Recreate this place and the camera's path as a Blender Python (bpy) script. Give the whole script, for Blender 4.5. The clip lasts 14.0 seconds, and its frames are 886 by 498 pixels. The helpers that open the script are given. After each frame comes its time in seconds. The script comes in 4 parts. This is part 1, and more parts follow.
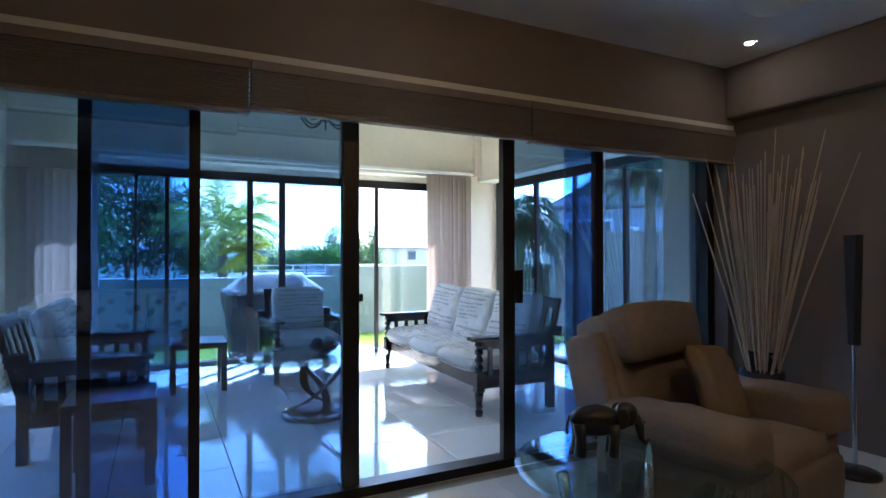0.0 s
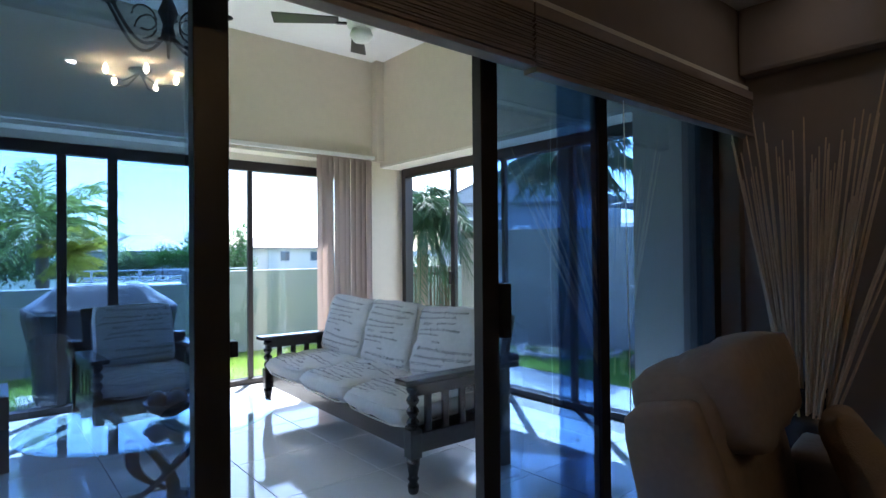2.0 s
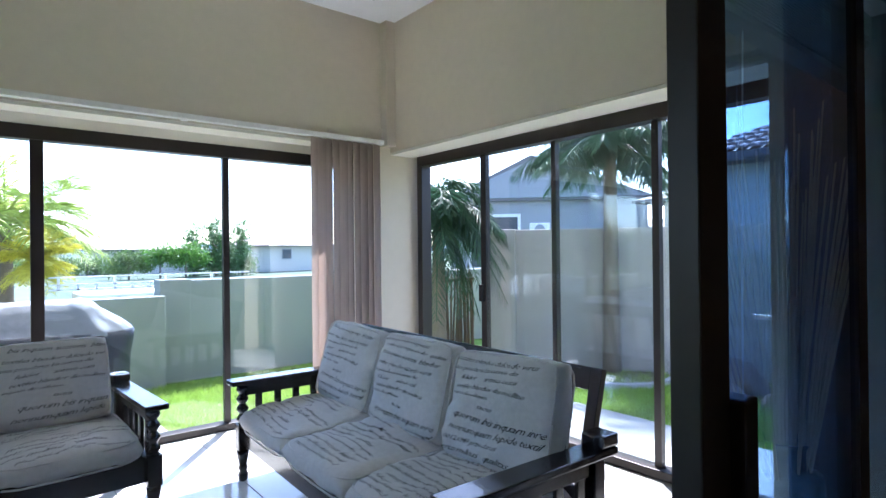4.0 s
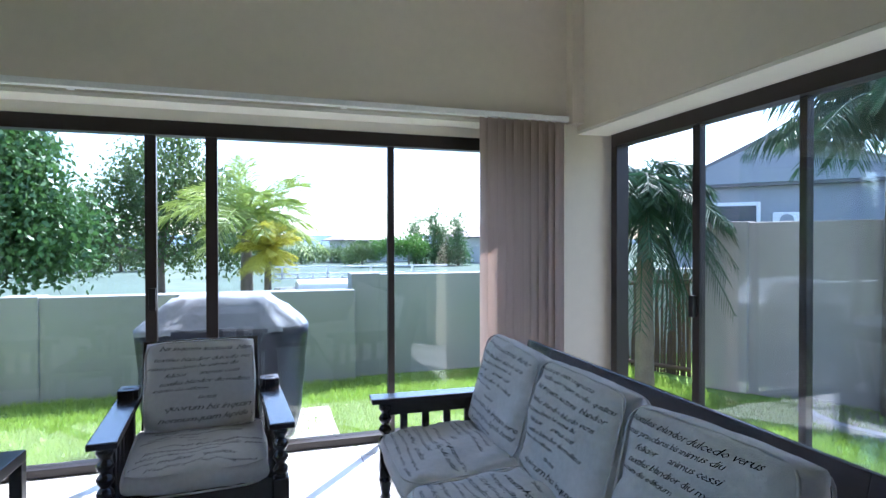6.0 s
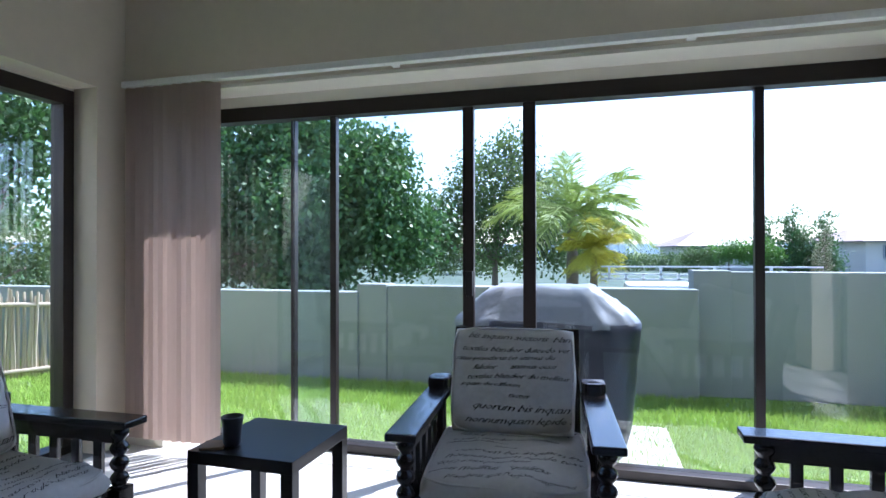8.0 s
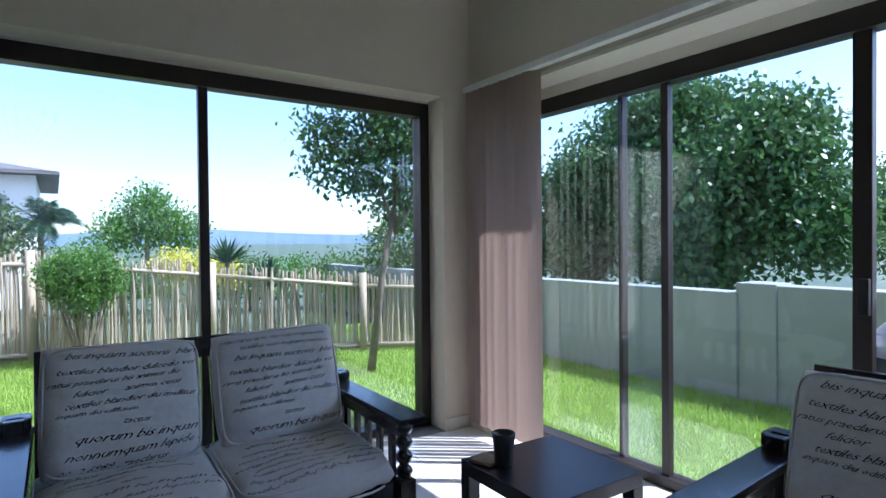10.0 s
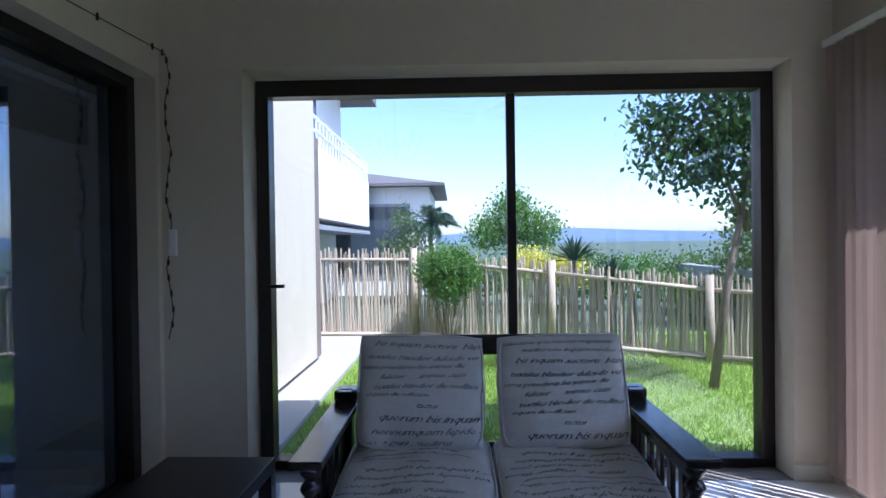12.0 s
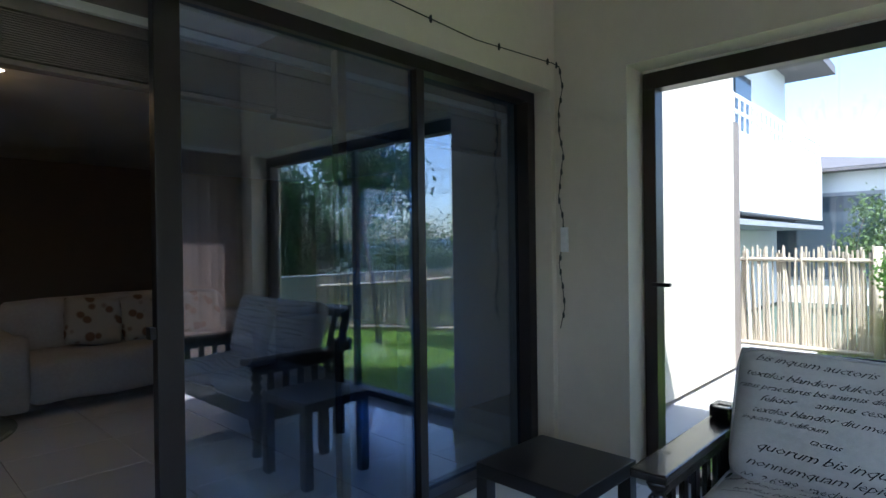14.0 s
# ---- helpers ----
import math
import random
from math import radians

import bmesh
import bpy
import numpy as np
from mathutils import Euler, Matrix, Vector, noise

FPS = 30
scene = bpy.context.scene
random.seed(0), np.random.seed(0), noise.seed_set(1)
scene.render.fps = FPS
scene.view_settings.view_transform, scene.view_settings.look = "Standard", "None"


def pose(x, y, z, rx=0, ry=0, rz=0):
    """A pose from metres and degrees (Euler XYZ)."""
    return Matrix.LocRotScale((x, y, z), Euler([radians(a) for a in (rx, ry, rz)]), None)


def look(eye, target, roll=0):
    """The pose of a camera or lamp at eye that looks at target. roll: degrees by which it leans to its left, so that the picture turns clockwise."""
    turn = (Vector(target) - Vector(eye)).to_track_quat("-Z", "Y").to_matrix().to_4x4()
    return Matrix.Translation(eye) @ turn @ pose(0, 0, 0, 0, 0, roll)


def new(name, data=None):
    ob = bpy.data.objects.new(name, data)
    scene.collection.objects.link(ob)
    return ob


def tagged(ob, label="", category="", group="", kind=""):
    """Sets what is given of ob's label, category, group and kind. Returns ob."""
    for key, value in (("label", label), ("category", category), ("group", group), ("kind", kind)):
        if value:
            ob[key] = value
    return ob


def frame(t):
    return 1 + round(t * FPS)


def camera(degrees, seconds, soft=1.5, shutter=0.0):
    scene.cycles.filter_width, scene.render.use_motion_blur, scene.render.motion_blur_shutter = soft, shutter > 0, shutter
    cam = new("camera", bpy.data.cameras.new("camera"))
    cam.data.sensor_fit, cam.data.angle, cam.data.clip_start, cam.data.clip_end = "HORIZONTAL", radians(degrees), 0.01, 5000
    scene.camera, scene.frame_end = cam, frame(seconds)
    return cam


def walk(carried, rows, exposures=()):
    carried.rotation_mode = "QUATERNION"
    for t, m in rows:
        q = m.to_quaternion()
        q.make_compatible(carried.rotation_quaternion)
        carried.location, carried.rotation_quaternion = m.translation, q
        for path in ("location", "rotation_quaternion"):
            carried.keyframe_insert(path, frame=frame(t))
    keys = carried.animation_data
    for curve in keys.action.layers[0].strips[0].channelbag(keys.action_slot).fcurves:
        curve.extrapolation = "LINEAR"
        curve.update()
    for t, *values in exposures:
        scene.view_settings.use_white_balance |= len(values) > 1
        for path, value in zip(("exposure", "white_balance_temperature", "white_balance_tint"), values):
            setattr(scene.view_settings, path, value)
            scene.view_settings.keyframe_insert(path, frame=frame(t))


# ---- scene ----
# Camera and walk
cam = camera(76.3, 14.0)
PATH = [
    (0, (0.322, 0.27, 1.191), (1.225, 2.054, 1.214), -0.1),
    (0.5, (0.306, 0.604, 1.213), (1.333, 2.32, 1.231), 0.2),
    (1, (0.426, 0.949, 1.195), (1.519, 2.624, 1.217), -0.3),
    (1.5, (0.542, 1.258, 1.216), (1.738, 2.861, 1.236), -0.2),
    (2, (0.741, 1.56, 1.212), (2.013, 3.103, 1.232), -0.5),
    (2.5, (0.935, 1.842, 1.205), (2.221, 3.374, 1.223), -0.6),
    (5, (1.707, 2.916, 1.378), (2.883, 4.534, 1.345), -0.7),
    (5.5, (1.904, 2.99, 1.352), (2.791, 4.782, 1.338), 0.1),
    (6, (1.927, 3.057, 1.361), (2.525, 4.965, 1.341), -0.1),
    (6.5, (1.918, 3.22, 1.351), (2.3, 5.183, 1.342), -0.1),
    (7, (1.894, 3.383, 1.294), (2.049, 5.377, 1.305), -0.2),
    (7.5, (1.941, 3.591, 1.216), (1.756, 5.582, 1.224), -0.4),
    (8, (1.942, 3.741, 1.196), (1.427, 5.674, 1.209), -0.1),
    (10.5, (2.135, 4.458, 1.254), (0.327, 5.313, 1.226), -0.9),
    (11, (2.12, 4.521, 1.259), (0.206, 5.099, 1.236), -1.0),
    (11.5, (2.055, 4.628, 1.275), (0.075, 4.905, 1.248), -0.8),
    (12, (2.038, 4.712, 1.258), (0.038, 4.669, 1.237), -0.8),
    (12.5, (2.0, 4.795, 1.249), (0.042, 4.387, 1.232), -1.1),
    (13, (1.95, 4.844, 1.238), (0.093, 4.102, 1.231), -1.2),
    (13.5, (1.922, 4.915, 1.251), (0.268, 3.791, 1.239), -0.7),
    (14, (1.902, 4.939, 1.249), (0.453, 3.561, 1.24), -0.7),
]
walk(cam, [(t, look(eye, target, roll)) for t, eye, target, roll in PATH],
     [(0.0, 3.65, 5500, 14), (1.0, 3.35, 5500, 13), (2.5, 2.8, 5550, 13), (5.0, 2.65, 5500, 17), (6.0, 2.35, 5450, 16), (7.0, 1.95, 5400, 17), (7.5, 1.95, 5400, 17), (10.5, 1.65, 5300, 19), (12.0, 1.45, 5300, 23), (13.0, 1.3, 5250, 22), (14.0, 2.1, 5650, 13)])

# World and sun: late morning, sun high in the north-east
SUN_AZ, SUN_EL = 38.0, 56.0      # degrees clockwise from +y, degrees up
world = bpy.data.worlds.new("sky")
scene.world = world
world.use_nodes = True
wn = world.node_tree
sky = wn.nodes.new("ShaderNodeTexSky")
sky.sky_type = "NISHITA"
sky.sun_disc = False
sky.sun_elevation = radians(SUN_EL)
sky.sun_rotation = radians(SUN_AZ)
sky.air_density, sky.dust_density, sky.ozone_density = 1.0, 1.2, 1.2
wn.nodes["Background"].inputs["Strength"].default_value = 0.13
wn.links.new(sky.outputs[0], wn.nodes["Background"].inputs["Color"])
sun = new("sun", bpy.data.lights.new("sun", "SUN"))
sun.data.energy, sun.data.angle, sun.data.color = 3.6, radians(0.5), (1.0, 0.95, 0.87)
sun_dir = Vector((math.sin(radians(SUN_AZ)) * math.cos(radians(SUN_EL)), math.cos(radians(SUN_AZ)) * math.cos(radians(SUN_EL)), math.sin(radians(SUN_EL))))
sun.matrix_world = look(sun_dir * 60, (0, 0, 0))

# ---- materials ----
def mat(name, color, rough=0.6, metal=0.0, var=0.12, scale=6.0, bump=0.0, bscale=60.0, spec=0.5, stretch=(1, 1, 1), rand=0.0, trans=0.0, island=0.0, coat=0.0):
    m = bpy.data.materials.new(name)
    m.use_nodes = True
    nt = m.node_tree
    b = nt.nodes["Principled BSDF"]
    b.inputs["Roughness"].default_value, b.inputs["Metallic"].default_value = rough, metal
    b.inputs["Specular IOR Level"].default_value = spec
    b.inputs["Coat Weight"].default_value = coat
    tc = nt.nodes.new("ShaderNodeTexCoord")
    mp = nt.nodes.new("ShaderNodeMapping")
    mp.inputs["Scale"].default_value = stretch
    nt.links.new(tc.outputs["Object"], mp.inputs["Vector"])
    def tex(sc, det):
        n = nt.nodes.new("ShaderNodeTexNoise")
        n.inputs["Scale"].default_value, n.inputs["Detail"].default_value = sc, det
        nt.links.new(mp.outputs[0], n.inputs["Vector"])
        return n
    big, fine = tex(scale, 4), tex(scale * 9, 3)
    add = nt.nodes.new("ShaderNodeMath")
    add.operation = "ADD"
    nt.links.new(big.outputs["Fac"], add.inputs[0])
    nt.links.new(fine.outputs["Fac"], add.inputs[1])
    src = add.outputs[0]
    for kind, amount in (("ShaderNodeObjectInfo", rand), ("ShaderNodeNewGeometry", island)):
        if amount:
            info = nt.nodes.new(kind)
            mul = nt.nodes.new("ShaderNodeMath")
            mul.operation = "MULTIPLY_ADD"
            mul.inputs[1].default_value = amount
            nt.links.new(info.outputs["Random" if kind.endswith("Info") else "Random Per Island"], mul.inputs[0])
            nt.links.new(src, mul.inputs[2])
            src = mul.outputs[0]
    mr = nt.nodes.new("ShaderNodeMapRange")
    mr.inputs["From Min"].default_value, mr.inputs["From Max"].default_value = 0.5, 1.5 + rand + island
    mr.inputs["To Min"].default_value, mr.inputs["To Max"].default_value = 1 - var, 1 + var
    nt.links.new(src, mr.inputs[0])
    mix = nt.nodes.new("ShaderNodeVectorMath")
    mix.operation = "SCALE"
    mix.inputs[0].default_value = color
    nt.links.new(mr.outputs[0], mix.inputs["Scale"])
    nt.links.new(mix.outputs[0], b.inputs["Base Color"])
    if bump:
        bn = tex(bscale, 3)
        bp = nt.nodes.new("ShaderNodeBump")
        bp.inputs["Strength"].default_value, bp.inputs["Distance"].default_value = bump, 0.01
        nt.links.new(bn.outputs["Fac"], bp.inputs["Height"])
        nt.links.new(bp.outputs[0], b.inputs["Normal"])
    if trans:
        tr = nt.nodes.new("ShaderNodeBsdfTranslucent")
        nt.links.new(mix.outputs[0], tr.inputs["Color"])
        ms = nt.nodes.new("ShaderNodeMixShader")
        ms.inputs[0].default_value = trans
        nt.links.new(b.outputs[0], ms.inputs[1])
        nt.links.new(tr.outputs[0], ms.inputs[2])
        nt.links.new(ms.outputs[0], nt.nodes["Material Output"].inputs["Surface"])
    return m


def pane_mat(name, tint, gloss=0.035):
    m = bpy.data.materials.new(name)
    m.use_nodes = True
    nt = m.node_tree
    nt.nodes.remove(nt.nodes["Principled BSDF"])
    t = nt.nodes.new("ShaderNodeBsdfTransparent")
    t.inputs["Color"].default_value = (*tint, 1)
    g = nt.nodes.new("ShaderNodeBsdfGlossy")
    g.inputs["Roughness"].default_value = 0.0
    lw = nt.nodes.new("ShaderNodeLayerWeight")
    lw.inputs["Blend"].default_value = 0.5
    pw = nt.nodes.new("ShaderNodeMath")
    pw.operation = "POWER"
    pw.inputs[1].default_value = 4.0
    fr = nt.nodes.new("ShaderNodeMath")
    fr.operation = "MULTIPLY_ADD"
    fr.inputs[1].default_value, fr.inputs[2].default_value = 0.9, gloss
    nt.links.new(lw.outputs["Facing"], pw.inputs[0])
    nt.links.new(pw.outputs[0], fr.inputs[0])
    ms = nt.nodes.new("ShaderNodeMixShader")
    nt.links.new(fr.outputs[0], ms.inputs[0])
    nt.links.new(t.outputs[0], ms.inputs[1])
    nt.links.new(g.outputs[0], ms.inputs[2])
    nt.links.new(ms.outputs[0], nt.nodes["Material Output"].inputs["Surface"])
    return m


def glow(name, color, strength):
    m = bpy.data.materials.new(name)
    m.use_nodes = True
    b = m.node_tree.nodes["Principled BSDF"]
    b.inputs["Emission Color"].default_value, b.inputs["Emission Strength"].default_value = (*color, 1), strength
    return m


M_WALL = mat("beige_wall_paint", (0.61, 0.54, 0.42), 0.75, var=0.05, scale=1.5, bump=0.08, bscale=180)
M_LWALL = mat("lounge_wall_paint", (0.21, 0.165, 0.135), 0.7, var=0.06, scale=1.5, bump=0.08, bscale=180)
M_REVEAL = mat("cream_trim_paint", (0.70, 0.66, 0.56), 0.7, var=0.04, scale=2)
M_CEIL = mat("white_ceiling_paint", (0.80, 0.80, 0.78), 0.8, var=0.03, scale=1.0)
M_TILE = mat("polished_porcelain", (0.66, 0.65, 0.62), 0.06, var=0.05, scale=2.5, rand=0.25, spec=0.6)
M_GROUT = mat("grey_grout", (0.25, 0.24, 0.22), 0.9)
M_FRAME = mat("dark_bronze_aluminium", (0.028, 0.022, 0.02), 0.38, metal=0.3, var=0.1, scale=8)
M_GLASS = pane_mat("window_glass", (0.93, 0.96, 0.975), 0.06)
M_TINT = pane_mat("blue_tinted_glass", (0.54, 0.71, 0.93), 0.23)
M_TABLEGLASS = pane_mat("table_glass", (0.80, 0.92, 0.92), 0.08)
M_WOOD = mat("dark_stained_wood", (0.016, 0.012, 0.011), 0.22, var=0.35, scale=4, stretch=(1, 6, 6), bump=0.05, bscale=30, coat=0.3)
M_BLACK = mat("black_brown_laminate", (0.012, 0.010, 0.010), 0.3, var=0.2, scale=6)
M_CLOTH = mat("grey_linen_cushion", (0.60, 0.58, 0.555), 0.92, var=0.1, scale=5, bump=0.25, bscale=260, spec=0.2)
M_INK = mat("black_script_print", (0.02, 0.02, 0.024), 0.9, spec=0.1)
M_BLIND = mat("beige_vertical_blind_fabric", (0.54, 0.44, 0.38), 0.9, var=0.06, scale=3, stretch=(20, 20, 1), bump=0.05, bscale=60, trans=0.36)
M_RAIL = mat("white_aluminium_rail", (0.75, 0.74, 0.7), 0.4, metal=0.1)
M_WOODBLIND = mat("taupe_wooden_slat", (0.21, 0.16, 0.13), 0.5, var=0.2, scale=4, stretch=(1, 8, 8))
M_LEATHER = mat("beige_suede", (0.26, 0.20, 0.16), 0.75, var=0.14, scale=4, bump=0.2, bscale=50, spec=0.3)
M_TAN = mat("tan_cushion_fabric", (0.26, 0.17, 0.095), 0.85, var=0.12, scale=6, bump=0.2, bscale=200)
M_REED = mat("dry_reed", (0.58, 0.42, 0.27), 0.75, var=0.3, scale=8, island=0.8)
M_POT = mat("dark_ceramic", (0.03, 0.028, 0.03), 0.3, var=0.2)
M_CHROME = mat("chrome", (0.75, 0.76, 0.78), 0.12, metal=1.0, var=0.05)
M_IRON = mat("black_wrought_iron", (0.02, 0.018, 0.018), 0.45, metal=0.5)
M_BULB = glow("warm_bulb", (1.0, 0.62, 0.25), 14.0)
M_DOWN = glow("downlight", (1.0, 0.86, 0.66), 8.0)
M_FANW = mat("dark_fan_blade", (0.03, 0.025, 0.022), 0.35, var=0.2)
M_GWALL = mat("grey_garden_wall_plaster", (0.27, 0.29, 0.27), 0.9, var=0.09, scale=1.2, bump=0.2, bscale=90)
M_EWALL = mat("pale_garden_wall_plaster", (0.40, 0.37, 0.34), 0.9, var=0.09, scale=1.2, bump=0.2, bscale=90)
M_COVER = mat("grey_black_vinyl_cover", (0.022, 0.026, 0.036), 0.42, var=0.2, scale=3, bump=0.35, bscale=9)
# paler copy of the cover vinyl: sunlight on its top put into the colour
M_COVER_SUNLIT = mat("sunlit_vinyl_cover_top", (0.22, 0.235, 0.25), 0.36, var=0.2, scale=3, bump=0.4, bscale=9)
M_GRASS = mat("lawn_grass", (0.33, 0.46, 0.09), 0.8, var=0.35, scale=1.1, island=0.5, trans=0.35, spec=0.2)
M_SOIL = mat("lawn_ground", (0.17, 0.27, 0.06), 0.95, var=0.35, scale=2.0, bump=0.5, bscale=40, spec=0.1)
M_LAND = mat("far_land", (0.10, 0.13, 0.10), 0.95, var=0.3, scale=0.15, bump=0.3, bscale=3, spec=0.1)
M_CONC = mat("pale_concrete_paving", (0.40, 0.385, 0.355), 0.9, var=0.12, scale=2, bump=0.2, bscale=70)
M_STICK = mat("weathered_fence_pole", (0.46, 0.385, 0.285), 0.85, var=0.3, scale=5, stretch=(3, 3, 0.6), rand=1.0)
M_DSTICK = mat("brown_fence_pole", (0.10, 0.07, 0.05), 0.85, var=0.3, scale=5, rand=1.0)
M_BARK = mat("grey_brown_bark", (0.20, 0.16, 0.12), 0.9, var=0.3, scale=8, bump=0.5, bscale=40)
M_LEAF = mat("dark_green_leaf", (0.07, 0.155, 0.04), 0.45, var=0.45, scale=2, island=1.2, trans=0.3)
M_LEAF2 = mat("olive_leaf", (0.11, 0.17, 0.05), 0.55, var=0.4, scale=2, island=1.2, trans=0.35)
M_LEAF3 = mat("fresh_green_leaf", (0.10, 0.22, 0.03), 0.5, var=0.4, scale=2, island=1.0, trans=0.4)
M_PALM = mat("palm_frond", (0.33, 0.42, 0.10), 0.5, var=0.45, scale=2, island=1.0, trans=0.4)
M_YPALM = mat("yellow_palm_frond", (0.62, 0.58, 0.08), 0.5, var=0.4, scale=2, island=1.0, trans=0.4)
M_DPALM = mat("dark_palm_frond", (0.035, 0.085, 0.04), 0.5, var=0.4, scale=2, island=1.0, trans=0.3)
M_WHITE = mat("white_plaster_house", (0.82, 0.81, 0.79), 0.85, var=0.04, scale=1)
M_GREYH = mat("grey_house_plaster", (0.30, 0.31, 0.33), 0.85, var=0.06, scale=1)
M_CREAMH = mat("cream_house_plaster", (0.55, 0.52, 0.47), 0.85, var=0.05, scale=1)
M_ROOFT = mat("brown_clay_roof_tile", (0.30, 0.21, 0.17), 0.5, var=0.3, scale=3, island=0.6)
M_ROOFG = mat("grey_roof_sheet", (0.14, 0.13, 0.13), 0.7, var=0.15, scale=2)
M_DGLASS = mat("dark_house_window", (0.05, 0.07, 0.09), 0.08, var=0.1)
M_ROCK = mat("brown_boulder", (0.20, 0.15, 0.12), 0.9, var=0.35, scale=2.5, bump=0.6, bscale=14)
# blue base colour stands in for the air's haze over distance
M_HILL = mat("haze_tinted_far_hill", (0.13, 0.18, 0.23), 1.0, var=0.15, scale=0.01, spec=0.0)
M_PLASTIC = mat("white_plastic", (0.75, 0.75, 0.72), 0.4)
M_CABLE = mat("dark_green_cable", (0.03, 0.035, 0.03), 0.6)


# ---- mesh helpers ----
def part(name, bm, material, parent=None, label="", smooth=False, bevel=0.0):
    if bevel:
        bmesh.ops.bevel(bm, geom=bm.edges[:], offset=bevel, segments=2, affect="EDGES", profile=0.6, clamp_overlap=True)
    me = bpy.data.meshes.new(name)
    bm.to_mesh(me)
    bm.free()
    if smooth:
        me.polygons.foreach_set("use_smooth", [True] * len(me.polygons))
    me.materials.append(material)
    ob = new(name, me)
    if parent is not None:
        ob.parent = parent
    if label:
        ob["label"] = label
    return ob


def thing(name, label, category, m=None, group="", kind=""):
    ob = tagged(new(name), label, category, group, kind)
    if m is not None:
        ob.matrix_basis = m
    return ob


def box(x0, x1, y0, y1, z0, z1, bm=None, m=None):
    bm = bm or bmesh.new()
    r = bmesh.ops.create_cube(bm, size=1.0)["verts"]
    for v in r:
        v.co = Vector(((x0 + x1) / 2 + v.co.x * (x1 - x0), (y0 + y1) / 2 + v.co.y * (y1 - y0), (z0 + z1) / 2 + v.co.z * (z1 - z0)))
        if m is not None:
            v.co = m @ v.co
    return bm


def lathe(profile, segs=16, bm=None, m=None):
    """Turned shape about z from (radius, z) pairs."""
    bm = bm or bmesh.new()
    rings = []
    for r, z in profile:
        ring = []
        for i in range(segs):
            a = 2 * math.pi * i / segs
            co = Vector((r * math.cos(a), r * math.sin(a), z))
            ring.append(bm.verts.new(m @ co if m is not None else co))
        rings.append(ring)
    for a, b in zip(rings, rings[1:]):
        for i in range(segs):
            bm.faces.new((a[i], a[(i + 1) % segs], b[(i + 1) % segs], b[i]))
    bm.faces.new(rings[0][::-1])
    bm.faces.new(rings[-1])
    return bm


def tube(points, radii, segs=8, bm=None):
    """A tube along points; radii one number or one per point."""
    bm = bm or bmesh.new()
    pts = [Vector(p) for p in points]
    if not hasattr(radii, "__len__"):
        radii = [radii] * len(pts)
    rings = []
    for i, p in enumerate(pts):
        d = (pts[min(i + 1, len(pts) - 1)] - pts[max(i - 1, 0)]).normalized()
        u = d.orthogonal().normalized() if abs(d.z) < 0.95 else Vector((1, 0, 0)).cross(d).normalized()
        if abs(d.z) < 0.95:
            u = Vector((0, 0, 1)).cross(d).normalized()
        w = d.cross(u)
        rings.append([bm.verts.new(p + radii[i] * (math.cos(2 * math.pi * k / segs) * u + math.sin(2 * math.pi * k / segs) * w)) for k in range(segs)])
    for a, b in zip(rings, rings[1:]):
        for k in range(segs):
            bm.faces.new((a[k], a[(k + 1) % segs], b[(k + 1) % segs], b[k]))
    bm.faces.new(rings[0][::-1])
    bm.faces.new(rings[-1])
    return bm


def structure(name, bm, material, label="", category="", bevel=0.0):
    return tagged(part(name, bm, material, None, bevel=bevel), label, category, kind="structure")


# ---- plan numbers ----
XW, XE, YN, YD = -0.92, 4.08, 6.67, 3.0      # inner faces of the sunroom, line of the sliding divider
XWW, XEW, YNW = -1.14, 4.38, 6.92            # window planes
HEAD, LINTEL, CEIL, LCEIL = 2.11, 2.19, 3.27, 2.47
LE = 3.88                                    # lounge east wall

# ---- the large structure ----
structure("wall_west_upper", box(-1.25, XW, 2.85, 6.67, LINTEL, CEIL), M_WALL, "beige painted wall above the west window", "wall")
structure("wall_west_pier", box(-1.25, XW, 2.85, 3.60, 0, LINTEL), M_WALL, "beige painted wall pier beside the window", "wall")
structure("wall_west_pier_north", box(-1.25, XW, 6.46, 6.67, 0, LINTEL), M_WALL, "beige painted corner pier", "wall")
structure("wall_north_upper", box(-1.25, 4.5, YN, 7.05, LINTEL + 0.02, CEIL), M_WALL, "beige painted wall above the garden doors", "wall")
structure("wall_north_pier_west", box(-1.25, -0.62, YN, 7.05, 0, LINTEL + 0.02), M_WALL, "beige painted corner wall", "wall")
structure("wall_north_pier_east", box(3.78, 4.5, YN, 7.05, 0, LINTEL + 0.02), M_WALL, "beige painted corner wall", "wall")
structure("wall_east_upper", box(XE, 4.5, 2.85, YN, LINTEL - 0.02, CEIL), M_WALL, "beige painted wall above the east window", "wall")
structure("wall_east_pier", box(XE, 4.5, 2.85, 3.63, 0, LINTEL - 0.02), M_WALL, "beige painted wall beside the east window", "wall")
structure("corner_pier", box(XE - 0.09, XE, YN - 0.09, YN, LINTEL + 0.02, CEIL), M_WALL, "narrow boxed pier in the corner of the room", "pier")
structure("ceiling", box(-1.25, 4.5, 2.85, 7.05, CEIL, CEIL + 0.12), M_CEIL, "white painted sunroom ceiling", "ceiling")
structure("ceiling_lounge", box(-4.2, LE + 0.2, -4.2, 2.85, LCEIL, LCEIL + 0.12), M_CEIL, "white painted lounge ceiling", "ceiling")
structure("wall_bulkhead", box(-4.2, 4.08, 2.85, 3.16, 2.14, CEIL), M_WALL, "beige bulkhead over the sliding divider", "wall")
structure("wall_lounge_face", box(-4.2, LE, 2.835, 2.85, 2.06, LCEIL), M_LWALL, "taupe painted wall over the sliding divider", "wall")
